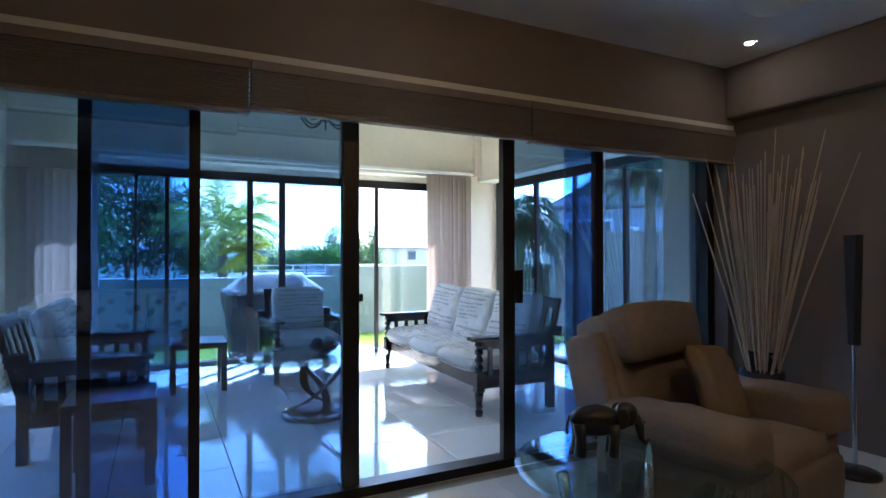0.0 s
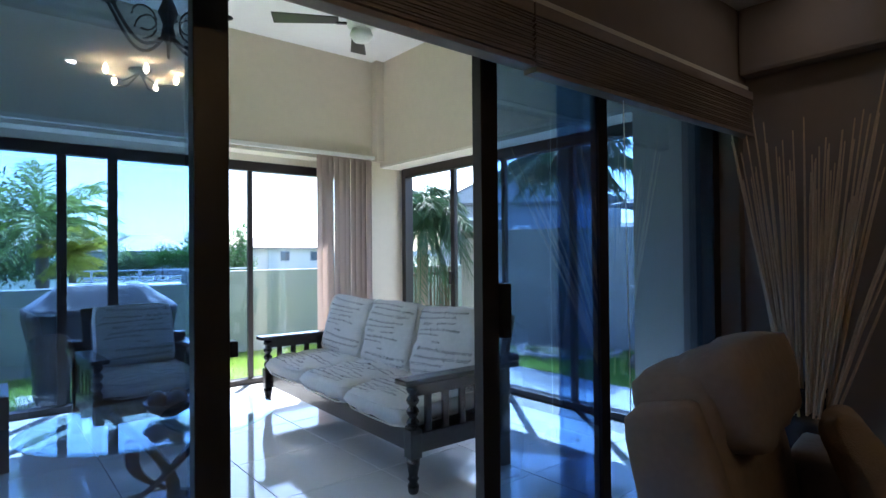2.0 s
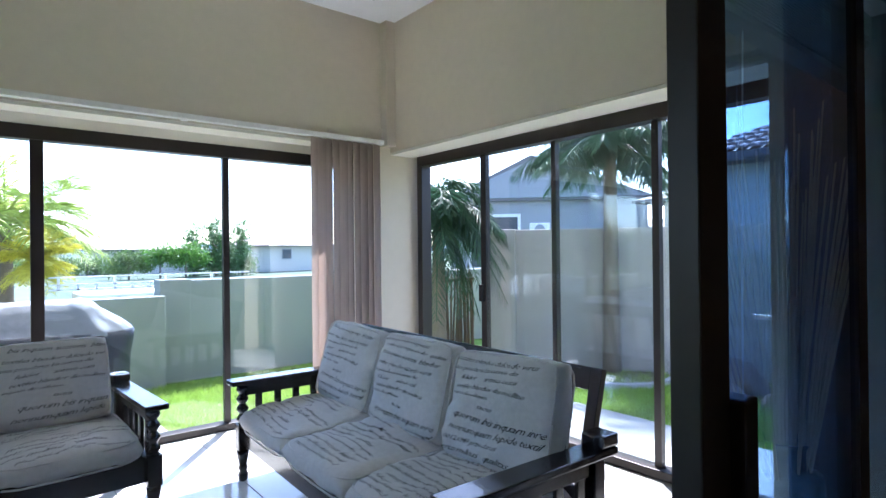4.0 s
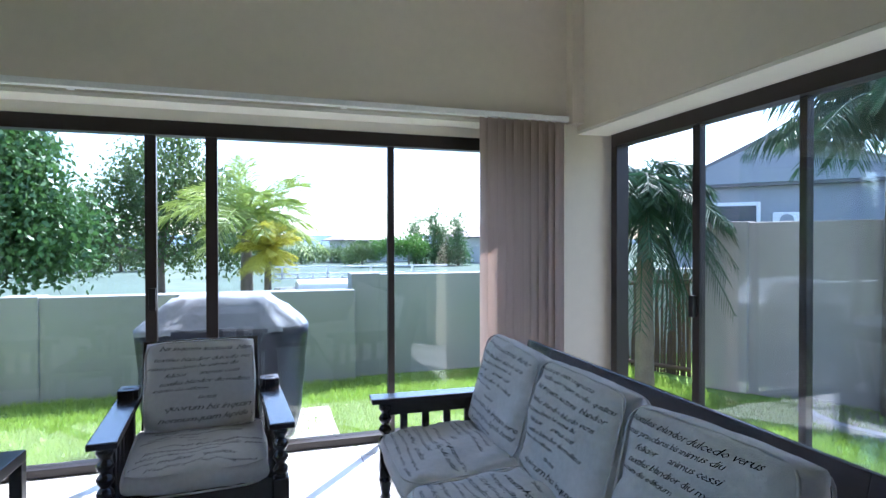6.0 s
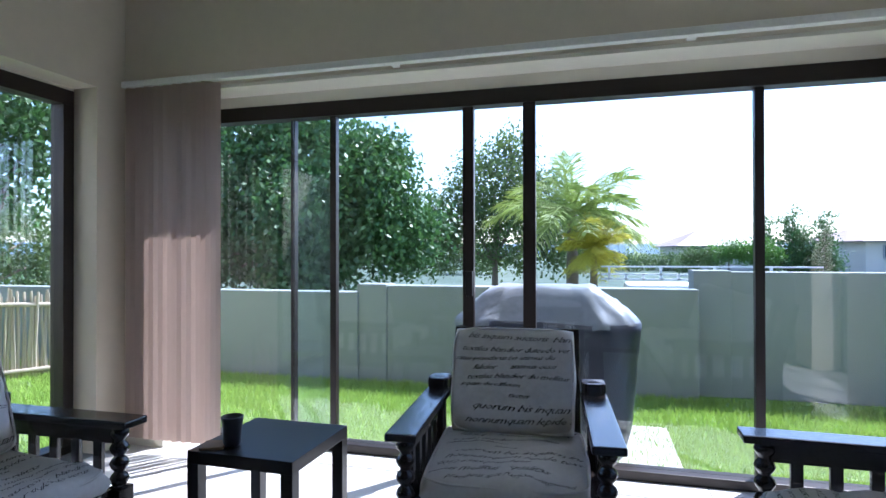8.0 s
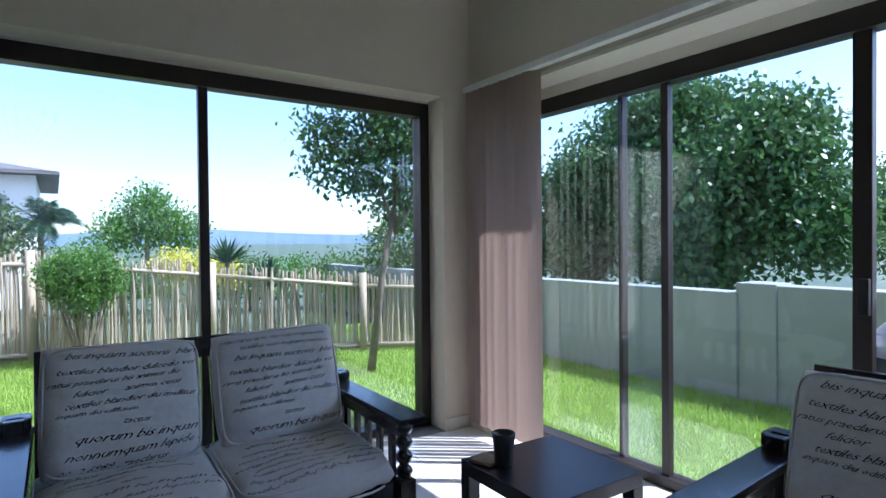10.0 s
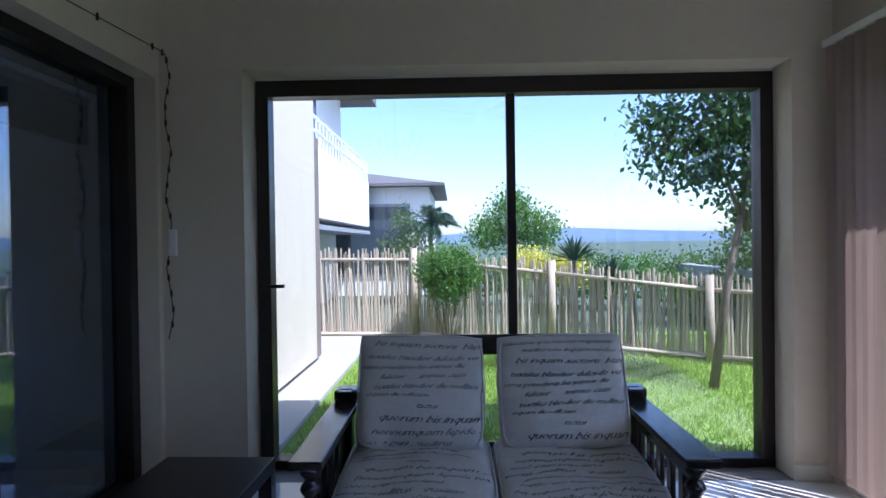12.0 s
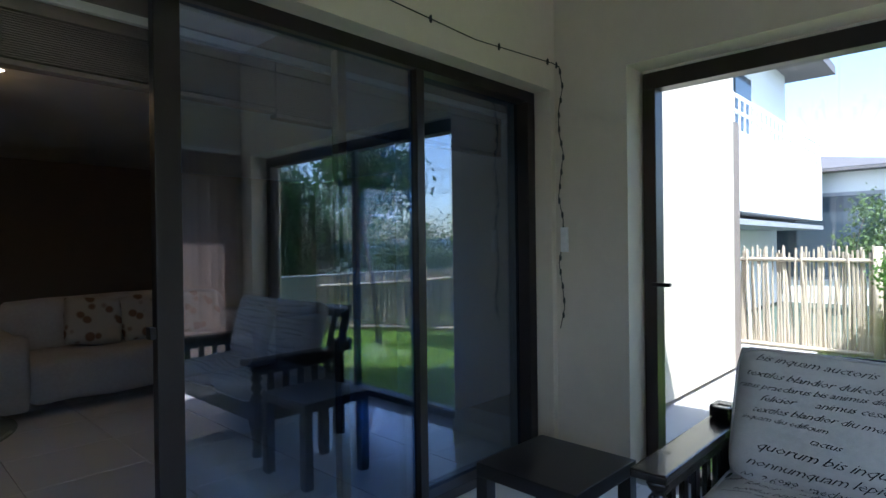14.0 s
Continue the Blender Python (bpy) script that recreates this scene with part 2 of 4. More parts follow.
structure("wall_divider_jamb", box(3.82, 4.08, 2.85, 3.16, 0, 2.14), M_LWALL, "painted jamb of the sliding divider", "wall")
structure("wall_divider_west", box(-4.2, -0.88, 2.85, 3.16, 0, 2.14), M_WALL, "painted wall at the divider's end", "wall")
structure("wall_lounge_east", box(LE, LE + 0.2, -4.2, 2.85, 0, LCEIL), M_LWALL, "taupe painted lounge wall", "wall")
structure("beam_lounge", box(LE - 0.10, LE, -4.2, 2.83, 2.12, LCEIL), M_LWALL, "taupe beam along the lounge wall", "beam", bevel=0.02)
structure("wall_lounge_south", box(-4.2, LE + 0.2, -4.4, -4.2, 0, LCEIL), M_LWALL, "taupe painted lounge wall", "wall")
structure("wall_lounge_west", box(-4.4, -4.2, -4.4, 3.16, 0, LCEIL), M_LWALL, "taupe painted lounge wall", "wall")
structure("cornice", box(-0.9, 3.83, 2.80, 2.835, 2.03, 2.07), M_REVEAL, "cream strip over the wooden blinds", "trim", bevel=0.004)
floor = structure("floor", box(-4.2, LE + 0.2, -4.2, 2.85, -0.12, -0.006), M_GROUT, "polished pale porcelain tile floor", "floor")
floor_sun = structure("floor_sunroom", box(-1.25, 4.5, 2.85, 7.05, -0.12, -0.006), M_GROUT, "polished pale porcelain tile floor", "floor")
for nm, bm in (("baseboard_west", box(XW, XW + 0.015, 3.16, 3.60, 0, 0.08)), ("baseboard_northwest", box(XW, XW + 0.015, 6.46, YN, 0, 0.08)),
               ("baseboard_north", box(XW + 0.015, -0.62, YN - 0.015, YN, 0, 0.08)), ("baseboard_north_east", box(3.78, XE - 0.001, YN - 0.015, YN, 0, 0.08)),
               ("baseboard_lounge", box(LE - 0.015, LE, -4.2, 2.83, 0, 0.08))):
    structure(nm, bm, M_REVEAL, "cream skirting board", "skirting")

# cream reveals that line the window openings
structure("reveal_north", box(-0.62, 3.78, YN + 0.003, YNW - 0.04, LINTEL - 0.002, LINTEL + 0.018), M_REVEAL, "cream painted lintel soffit", "reveal")
structure("reveal_east", box(XE + 0.003, XEW - 0.04, 3.63, YN, LINTEL - 0.042, LINTEL - 0.022), M_REVEAL, "cream painted lintel soffit", "reveal")


def glazing(name, axis, plane, a0, a1, head, mullions, label, glass=M_GLASS, panes=True):
    """A framed glass wall along x or y; mullions: (place, width, depth offset)."""
    root = thing(name, label, "sliding door", kind="structure")
    def bx(u0, u1, v0, v1, z0, z1):
        return box(u0, u1, plane + v0, plane + v1, z0, z1) if axis == "x" else box(plane + v0, plane + v1, u0, u1, z0, z1)
    part("head_frame", bx(a0, a1, -0.05, 0.05, head - 0.08, head + 0.01), M_FRAME, root, bevel=0.004)
    if name != "door_1":
        part("head_board", bx(a0, a1, -0.045, 0.045, head + 0.01, LINTEL + (0.018 if name == "window_1" else -0.022 if name == "window_2" else 0.0)), M_REVEAL, root, "cream board over the frame")
    part("sill_frame", bx(a0, a1, -0.06, 0.05, 0.0, 0.05), M_FRAME, root, bevel=0.004)
    for u in (a0, a1 - 0.07):
        part("jamb", bx(u, u + 0.07, -0.05, 0.05, 0.05, head - 0.08), M_FRAME, root, bevel=0.004)
    for u, w, off in mullions:
        part("stile", bx(u - w / 2, u + w / 2, off - 0.022, off + 0.022, 0.05, head - 0.08), M_FRAME, root, bevel=0.003)
    return root, bx


def pane(root, bx, u0, u1, v, head, material):
    p = part("pane", bx(u0, u1, v - 0.003, v + 0.003, 0.05, head - 0.08), material, root)
    p.visible_shadow = False
    return p


# garden doors, north
nw, bx = glazing("window_1", "x", YNW, -0.62, 3.78, HEAD, [(0.12, 0.028, 0.02), (0.41, 0.04, -0.01), (1.25, 0.065, 0.0), (1.60, 0.07, -0.02), (2.755, 0.045, 0.0)], "dark bronze aluminium sliding garden doors with clear glass")
for u0, u1, v in ((-0.55, 0.40, 0.02), (0.13, 1.24, -0.012), (1.61, 2.75, -0.002), (2.76, 3.71, 0.012)):
    pane(nw, bx, u0, u1, v, HEAD, M_GLASS)
part("door_lock", bx(1.24, 1.28, -0.05, -0.022, 0.95, 1.09), M_IRON, nw, bevel=0.004)
# east window
ew, bx = glazing("window_2", "y", XEW, 3.64, 6.62, HEAD + 0.03, [(5.80, 0.06, 0.0), (5.11, 0.04, 0.01), (4.35, 0.045, 0.0)], "dark bronze aluminium sliding window wall with clear glass")
for u0, u1, v in ((3.71, 5.10, 0.014), (4.36, 5.79, -0.014)):
    pane(ew, bx, u0, u1, v, HEAD + 0.03, M_GLASS)
part("door_lock", bx(5.79, 5.83, -0.05, -0.022, 0.92, 1.05), M_IRON, ew, bevel=0.004)
part("handle", bx(3.70, 3.80, -0.075, -0.05, 0.96, 0.985), M_RAIL, ew, bevel=0.004)
# west window
ww, bx = glazing("window_3", "y", XWW, 3.61, 6.46, HEAD + 0.055, [(5.03, 0.05, 0.0)], "dark bronze aluminium sliding window wall with clear glass")
for u0, u1, v in ((3.68, 5.02, -0.01), (5.04, 6.39, 0.01)):
    pane(ww, bx, u0, u1, v, HEAD + 0.055, M_GLASS)
part("handle", bx(3.66, 3.76, 0.05, 0.075, 1.02, 1.04), M_IRON, ww, bevel=0.004)
# divider between lounge and sunroom
dv, bx = glazing("door_1", "x", YD, -0.88, 3.82, HEAD + 0.05, [(0.052, 0.05, 0.024), (0.466, 0.045, -0.026), (1.18, 0.085, -0.004), (2.098, 0.08, -0.028), (2.775, 0.06, -0.02)], "open dark aluminium sliding divider with blue-tinted glass")
for u0, u1, v in ((-0.81, 0.465, -0.03), (0.055, 1.17, 0.014), (2.11, 2.77, -0.03), (2.55, 3.75, 0.022)):
    pane(dv, bx, u0, u1, v, HEAD + 0.05, M_TINT).visible_shadow = True
part("lock_plate", bx(2.135, 2.18, -0.07, -0.03, 0.92, 1.11), M_IRON, dv, bevel=0.005)
part("latch", bx(1.225, 1.245, -0.02, 0.02, 0.96, 1.0), M_IRON, dv, bevel=0.003)


# ---- furniture ----
def cushion_bm(w, d, h, seed, n=26, edge=0.45):
    """A boxed cushion lying flat: w along x, d along y, h thick, with puckered gusset edges."""
    bm = bmesh.new()
    rnd = Vector((seed * 7.1, seed * 3.3, seed * 1.7))
    grids = {}
    for side in (1, -1):
        for i in range(n + 1):
            for j in range(n + 1):
                u, v = math.sin(math.pi * (i / n - 0.5)), math.sin(math.pi * (j / n - 0.5))
                rim = i in (0, n) or j in (0, n)
                if rim and side == -1:
                    grids[side, i, j] = grids[1, i, j]
                    continue
                grids[side, i, j] = bm.verts.new(cushion_point(u, v, w, d, h, side, rnd, edge, rim))
    for side in (1, -1):
        for i in range(n):
            for j in range(n):
                q = [grids[side, i, j], grids[side, i + 1, j], grids[side, i + 1, j + 1], grids[side, i, j + 1]]
                bm.faces.new(q if side == 1 else q[::-1])
    return bm


def cushion_point(u, v, w, d, h, side, rnd, edge, rim=False):
    k = 1 - 0.04 * (u * u * v * v)
    near = max(abs(u), abs(v))
    full = (max(0.0, 1 - abs(u) ** 9) * max(0.0, 1 - abs(v) ** 9)) ** edge
    x, y = u * w / 2 * k, v * d / 2 * k
    dome = 0.78 + 0.22 * (1 - u * u) * (1 - v * v)
    along = Vector((x * 30, y * 6, side)) if abs(v) > abs(u) else Vector((x * 6, y * 30, side))
    pucker = noise.noise(along + rnd) * 0.020 * max(0.0, near - 0.45)
    fold = noise.noise(Vector((x * 6, y * 6, side)) + rnd) * 0.018 + abs(noise.noise(Vector((x * 11 + y * 5, y * 9 - x * 4, side * 3)) + rnd)) * 0.014
    x += 0.007 * noise.noise(Vector((y * 9, side * 0.3, 2)) + rnd) * near
    y += 0.007 * noise.noise(Vector((x * 9, side * 0.3, 5)) + rnd) * near
    z = 0 if rim else side * (h / 2 * full * dome) + (fold + pucker) * min(1, full * 1.5)
    return Vector((x, y, z))


LINES = [("praeclarus apte rusticus magnestus", 0.034), ("textiles esse inquam modeo  qualitas", 0.036), ("bis inquam auctoris  blandior", 0.046), ("textiles blandior dulcedo verus", 0.042), ("ratus praeclarus bis animus diu", 0.036),
         ("felicior      animus cessi", 0.040), ("textiles blandior diu mellitus", 0.040), ("inquam diu edificium", 0.032), ("                         tactus", 0.038), ("quorum bis inquam inrede", 0.056), ("nonnumquam lepide textil", 0.052), ("0012.6989 praeclarus", 0.042), ("verus mellitus   qualitas", 0.050)]


def script(name, w, d, h, seed, edge, parent, m, first=0, sides=(1,)):
    """Printed handwriting laid over the cushion's face."""
    rnd = Vector((seed * 7.1, seed * 3.3, seed * 1.7))
    bm = bmesh.new()
    y = d / 2 - 0.035
    k = first
    while y > -d / 2 + 0.03:
        text, size = LINES[k % len(LINES)]
        cu = bpy.data.curves.new("line", "FONT")
        cu.body, cu.size, cu.shear, cu.resolution_u, cu.space_character = text, size * 0.86, 0.55, 1, 0.88
        cu.offset = -0.005 * size
        ob = bpy.data.objects.new("line", cu)
        me = bpy.data.meshes.new_from_object(ob)
        x0 = -w / 2 + 0.02 + 0.025 * ((k * 7) % 4)
        vs = []
        for v in me.vertices:
            px, py = x0 + v.co.x * (1.25 if w > 0.5 else 1.0), y - size * 0.5 + v.co.y * 0.85 + 0.006 * math.sin(v.co.x * 9 + k)
            inside = abs(px) < w / 2 * 0.93 and abs(py) < d / 2 * 0.93
            p = cushion_point(px / (w / 2), py / (d / 2), w, d, h, 1, rnd, edge)
            vs.append(bm.verts.new((px, py, p.z + 0.003)) if inside else None)
        for p in me.polygons:
            q = [vs[i] for i in p.vertices]
            if None not in q and len(set(q)) > 2:
                try:
                    bm.faces.new(q)
                except ValueError:
                    pass
        bpy.data.objects.remove(ob)
        y -= size * 0.90 + 0.004 * (k % 3)
        k += 1
    ob = tagged(part(name, bm, M_INK, parent, "black printed handwriting"), kind="stuff")
    ob.matrix_basis = m
    return ob


def piping(w, d, h, parent, m):
    pts = []
    for i in range(33):
        a = 2 * math.pi * i / 32
        c, s_ = math.cos(a), math.sin(a)
        pts.append((math.copysign(abs(c) ** 0.25, c) * w / 2 * 0.955, math.copysign(abs(s_) ** 0.25, s_) * d / 2 * 0.955, 0.004 * math.sin(5 * a)))
    bm = tube(pts, 0.0045, 6)
    for z in (0.29 * h, -0.29 * h):
        ob = part("piping", bm.copy(), M_CLOTH, parent, smooth=True)
        ob.matrix_basis = m @ Matrix.Translation((0, 0, z))
    bm.free()


def cushion(label, w, d, h, seed, m, first, edge=0.5, group="sofa cushions"):
    root = thing("cushion", label, "cushion", m, group)
    part("pad", cushion_bm(w, d, h, seed, edge=edge), M_CLOTH, root, smooth=True)
    script("print", w, d, h, seed, edge, root, Matrix.Identity(4), first)
    piping(w, d, h, root, Matrix.Identity(4))
    return root


def turned(z0, z1, r=0.032):
    """A barley-twist turned post: square-ish ends with three round beads."""
    prof = [(r, z0)]
    for i in range(4):
        za, zb = z0 + (z1 - z0) * i / 4, z0 + (z1 - z0) * (i + 1) / 4
        for f, k in ((0.05, 0.6), (0.25, 0.9), (0.5, 1.08), (0.75, 0.9), (0.95, 0.6)):
            prof.append((r * k, za + (zb - za) * f))
    prof.append((r, z1))
    return lathe(prof, 14)


def wooden_seat(name, label, width, seats, m, depth=0.80, seed=0):
    """A dark slatted settee or armchair facing its own -y, on turned legs; origin on the floor, middle."""
    root = thing(name, label, "armchair" if seats == 1 else "sofa", m)
    hw = width / 2
    yf, yb = -depth / 2, depth / 2
    AH = 0.585
    part("front_rail", box(-hw + 0.06, hw - 0.06, yf + 0.045, yf + 0.075, 0.20, 0.33), M_WOOD, root, bevel=0.004)
    part("back_rail", box(-hw + 0.06, hw - 0.06, yb - 0.20, yb - 0.17, 0.20, 0.33), M_WOOD, root, bevel=0.004)
    part("seat_base", box(-hw + 0.06, hw - 0.06, yf + 0.08, yb - 0.21, 0.27, 0.30), M_WOOD, root)
    for s in (-1, 1):
        x = s * (hw - 0.055)
        part("arm", box(x - 0.055, x + 0.055, yf - 0.03, yb - 0.10, AH - 0.028, AH), M_WOOD, root, "flat polished wooden armrest", bevel=0.006)
        part("side_rail", box(x - 0.017, x + 0.017, yf + 0.06, yb - 0.16, 0.20, 0.30), M_WOOD, root, bevel=0.004)
        part("arm_rail", box(x - 0.016, x + 0.016, yf + 0.06, yb - 0.16, AH - 0.095, AH - 0.028), M_WOOD, root, bevel=0.003)
        for k in range(5):
            y = yf + 0.14 + k * (depth - 0.40) / 4
            part("slat", box(x - 0.009, x + 0.009, y - 0.019, y + 0.019, 0.30, AH - 0.095), M_WOOD, root, bevel=0.002)
        leg = part("front_post", turned(0.33, AH - 0.028), M_WOOD, root, smooth=True)
        leg.location = (x, yf + 0.045, 0)
        blk = part("post_block", box(x - 0.034, x + 0.034, yf + 0.011, yf + 0.079, 0.18, 0.33), M_WOOD, root, bevel=0.005)
        ft = part("leg", lathe([(0.022, 0.0), (0.028, 0.012), (0.03, 0.04), (0.02, 0.06), (0.03, 0.075), (0.022, 0.09), (0.034, 0.15), (0.034, 0.18)], 14), M_WOOD, root, smooth=True)
        ft.location = (x, yf + 0.045, 0)
        part("back_leg", box(x - 0.03, x + 0.03, yb - 0.21, yb - 0.15, 0.0, AH + 0.05), M_WOOD, root, bevel=0.005)
        part("peg_block", box(x - 0.05, x + 0.05, yb - 0.19, yb - 0.09, AH, AH + 0.05), M_WOOD, root, "notched wooden block behind the armrest", bevel=0.012)
    # reclined slatted back
    tilt = pose(0, yb - 0.17, 0.30, -14)
    back = []
    for nm, b in [("back_stile", box(-hw + 0.11, -hw + 0.16, -0.015, 0.02, 0, 0.56)), ("back_stile", box(hw - 0.16, hw - 0.11, -0.015, 0.02, 0, 0.56)),
                  ("top_rail", box(-hw + 0.16, hw - 0.16, -0.015, 0.02, 0.47, 0.56)), ("bottom_rail", box(-hw + 0.16, hw - 0.16, -0.015, 0.02, 0.03, 0.10))]:
        part(nm, b, M_WOOD, root, bevel=0.004).matrix_basis = tilt
    for k in range(3 * seats):
        x = (k + 0.5) / (3 * seats) * (width - 0.36) - (width - 0.36) / 2
        part("back_slat", box(x - 0.025, x + 0.025, -0.006, 0.008, 0.10, 0.47), M_WOOD, root, bevel=0.002).matrix_basis = tilt
    # cushions lie on the frame
    cw = (width - 0.20) / seats
    for k in range(seats):
        x = (k + 0.5) * cw - cw * seats / 2
        cushion("grey linen seat cushion printed with black handwriting", cw + 0.01, depth - 0.22, 0.155, seed + k, m @ pose(x, yf + 0.315, 0.378, 3), k * 3 + 1, 0.4)
        cushion("grey linen back cushion printed with black handwriting", cw - (0.07, 0.05, 0.005)[seats - 1], (0.44, 0.455, 0.47)[seats - 1], 0.17, seed + 10 + k,
                m @ pose(x, yb - 0.285, 0.655, 74, (k - seats / 2 + 0.5) * -2.5), (2, 0, 3)[k % 3], 0.42)
    return root


wooden_seat("sofa", "dark-stained slatted three-seater sofa with script-printed cushions", 2.10, 3, pose(2.86, 4.87, 0, 0, 0, -91.5), 0.86, seed=1)
wooden_seat("loveseat", "dark-stained slatted two-seater sofa with script-printed cushions", 1.34, 2, pose(-0.13, 4.85, 0, 0, 0, 90), 0.82, seed=21)
wooden_seat("armchair", "dark-stained slatted wooden armchair with script-printed cushions", 0.79, 1, pose(1.62, 6.00, 0, 0, 0, 4), 0.82, seed=41)


def side_table(m, label, size=0.46, h=0.43):
    root = thing("side_table", label, "side table", m, "black side tables")
    s = size / 2
    part("tabletop", box(-s, s, -s, s, h - 0.05, h), M_BLACK, root, bevel=0.003)
    for sx in (-1, 1):
        for sy in (-1, 1):
            part("leg", box(sx * (s - 0.025) - 0.025, sx * (s - 0.025) + 0.025, sy * (s - 0.025) - 0.025, sy * (s - 0.025) + 0.025, 0, h - 0.05), M_BLACK, root, bevel=0.002)
    return root


side_table(pose(0.65, 5.83, 0, 0, 0, -1), "square black-brown side table beside the armchair")
side_table(pose(0.11, 3.80, 0, 0, 0, -1), "square black-brown side table beside the two-seater sofa", 0.42, 0.45)
cup = thing("cup", "dark ribbed cup standing on the side table", "cup", pose(0.55, 5.70, 0.43))
part("body", lathe([(0.030, 0), (0.034, 0.01), (0.036, 0.05), (0.040, 0.09), (0.044, 0.115), (0.040, 0.118), (0.036, 0.09), (0.02, 0.02)], 18), M_POT, cup, smooth=True)
coaster = thing("coaster", "brown square wooden coaster on the side table", "coaster", pose(0.49, 5.67, 0.43, 0, 0, 20))
part("pad", box(-0.045, 0.045, -0.045, 0.045, 0, 0.012), M_TAN, coaster, bevel=0.003)

# oval glass coffee table on a twisted dark base
ct = thing("coffee_table", "oval glass coffee table with dark swirled base", "coffee table", pose(1.39, 4.49, 0))
bm = lathe([(0.97, 0.438), (0.995, 0.441), (1.0, 0.445), (0.995, 0.449), (0.97, 0.452)], 64)
for v in bm.verts:
    v.co.x *= 0.55
    v.co.y *= 0.45
part("glass_top", bm, M_TABLEGLASS, ct, "clear oval glass top with bevelled edge")
part("base_disc", lathe([(0.25, 0.0), (0.255, 0.01), (0.25, 0.025), (0.21, 0.035), (0.19, 0.03)], 40), M_WOOD, ct, "dark round base", smooth=True)
for k in range(3):
    # flat bent ribbons that cross over the foot and fan out under the glass
    a0 = k * 2 * math.pi / 3 + 0.55
    foot, head = Vector((0.19 * math.cos(a0), 0.19 * math.sin(a0), 0.03)), Vector((-0.30 * math.cos(a0 + 0.5), -0.30 * math.sin(a0 + 0.5), 0.437))
    side = Vector((-math.sin(a0), math.cos(a0), 0))
    pts = [foot.lerp(head, f) + side * 0.13 * math.sin(math.pi * f) + Vector((0, 0, -0.05 * math.sin(math.pi * f))) for f in [i / 18 for i in range(19)]]
    bm = bmesh.new()
    rows_ = []
    for i, p in enumerate(pts):
        t_ = (pts[min(i + 1, 18)] - pts[max(i - 1, 0)]).normalized()
        wv = t_.cross(Vector((0, 0, 1))).normalized() * 0.030
        th = wv.cross(t_).normalized() * 0.010
        rows_.append([bm.verts.new(p + q) for q in (wv + th * 0.4, wv * 0.8 + th, -wv * 0.8 + th, -wv + th * 0.4, -wv - th * 0.4, -wv * 0.8 - th, wv * 0.8 - th, wv - th * 0.4)])
    for ra, rb in zip(rows_, rows_[1:]):
        for i in range(8):
            bm.faces.new((ra[i], ra[(i + 1) % 8], rb[(i + 1) % 8], rb[i]))
    bm.faces.new(rows_[0][::-1])
    bm.faces.new(rows_[-1])
    part("swirl_arm", bm, M_WOOD, ct, smooth=True)
bowl = thing("bowl", "dark glass bowl with decorative balls on the glass table", "bowl", pose(1.45, 4.50, 0.452))
part("dish", lathe([(0.04, 0), (0.05, 0.008), (0.09, 0.03), (0.115, 0.07), (0.108, 0.07), (0.085, 0.035), (0.045, 0.014)], 24), M_POT, bowl, smooth=True)
for x, y in ((-0.05, 0.0), (0.045, 0.03), (0.02, -0.05)):
    part("ball", lathe([(0.044 * math.sin(math.pi * i / 10) + 0.001, 0.044 - 0.044 * math.cos(math.pi * i / 10)) for i in range(11)], 16), M_TAN if x > 0.03 else M_POT, bowl, "woven decorative ball", smooth=True).location = (x, y, 0.035)


# ---- blinds ----
def vertical_blind(x0, x1, label, n, m=None):
    root = thing("vertical_blind", label, "blind")
    for k in range(n):
        f = (k + 0.5) / n
        x = x0 + (x1 - x0) * f
        bm = bmesh.new()
        ang = radians(60) + 0.12 * math.sin(k * 2.1)
        hw = 0.055
        row = []
        for z in (0.075, 0.8, 1.5, 2.205):
            r = []
            for i in range(5):
                u = (i / 4 - 0.5) * 2 * hw
                bow = 0.008 * (1 - (u / hw) ** 2)
                r.append(bm.verts.new((x + u * math.sin(ang) + bow * math.cos(ang), YN - 0.075 + u * math.cos(ang) - bow * math.sin(ang), z)))
            row.append(r)
        for a, b in zip(row, row[1:]):
            for i in range(4):
                bm.faces.new((a[i], a[i + 1], b[i + 1], b[i]))
        bmesh.ops.solidify(bm, geom=bm.faces[:], thickness=0.0012)
        part("vane", bm, M_BLIND, root)
    return root


vertical_blind(-0.80, -0.20, "beige fabric vertical blind drawn aside by the garden doors", 9)
vertical_blind(3.30, 3.93, "beige fabric vertical blind drawn aside by the garden doors", 10)
rail = thing("blind_rail", "slim white aluminium blind rail above the garden doors", "rail")
part("track", box(-0.86, 3.96, YN - 0.095, YN - 0.045, 2.212, 2.25), M_RAIL, rail, bevel=0.004)
for x in (-0.6, 0.9, 2.4, 3.8):
    part("bracket", box(x - 0.02, x + 0.02, YN - 0.045, YN, 2.215, 2.245), M_RAIL, rail)

# folded wooden blinds over the divider, lounge side
for x0, x1, drop in ((-0.86, 0.67, 1.795), (0.675, 2.125, 1.815), (2.13, 3.80, 1.80)):
    root = thing("wooden_blind", "taupe wooden slat blind pulled up in a stack", "blind", group="wooden blinds over the divider")
    part("headrail", box(x0, x1, 2.765, 2.82, 1.985, 2.028), M_WOODBLIND, root, bevel=0.003)
    n = int((1.982 - drop - 0.02) / 0.0075)
    for k in range(n):
        z = 1.982 - 0.0075 * (k + 1)
        part("slat", box(x0 + 0.004 * (k % 2), x1 - 0.003 * (k % 3), 2.765 + 0.002 * (k % 3), 2.818, z, z + 0.0045), M_WOODBLIND, root)
    part("bottom_rail", box(x0, x1, 2.764, 2.82, drop, drop + 0.018), M_WOODBLIND, root, bevel=0.003)
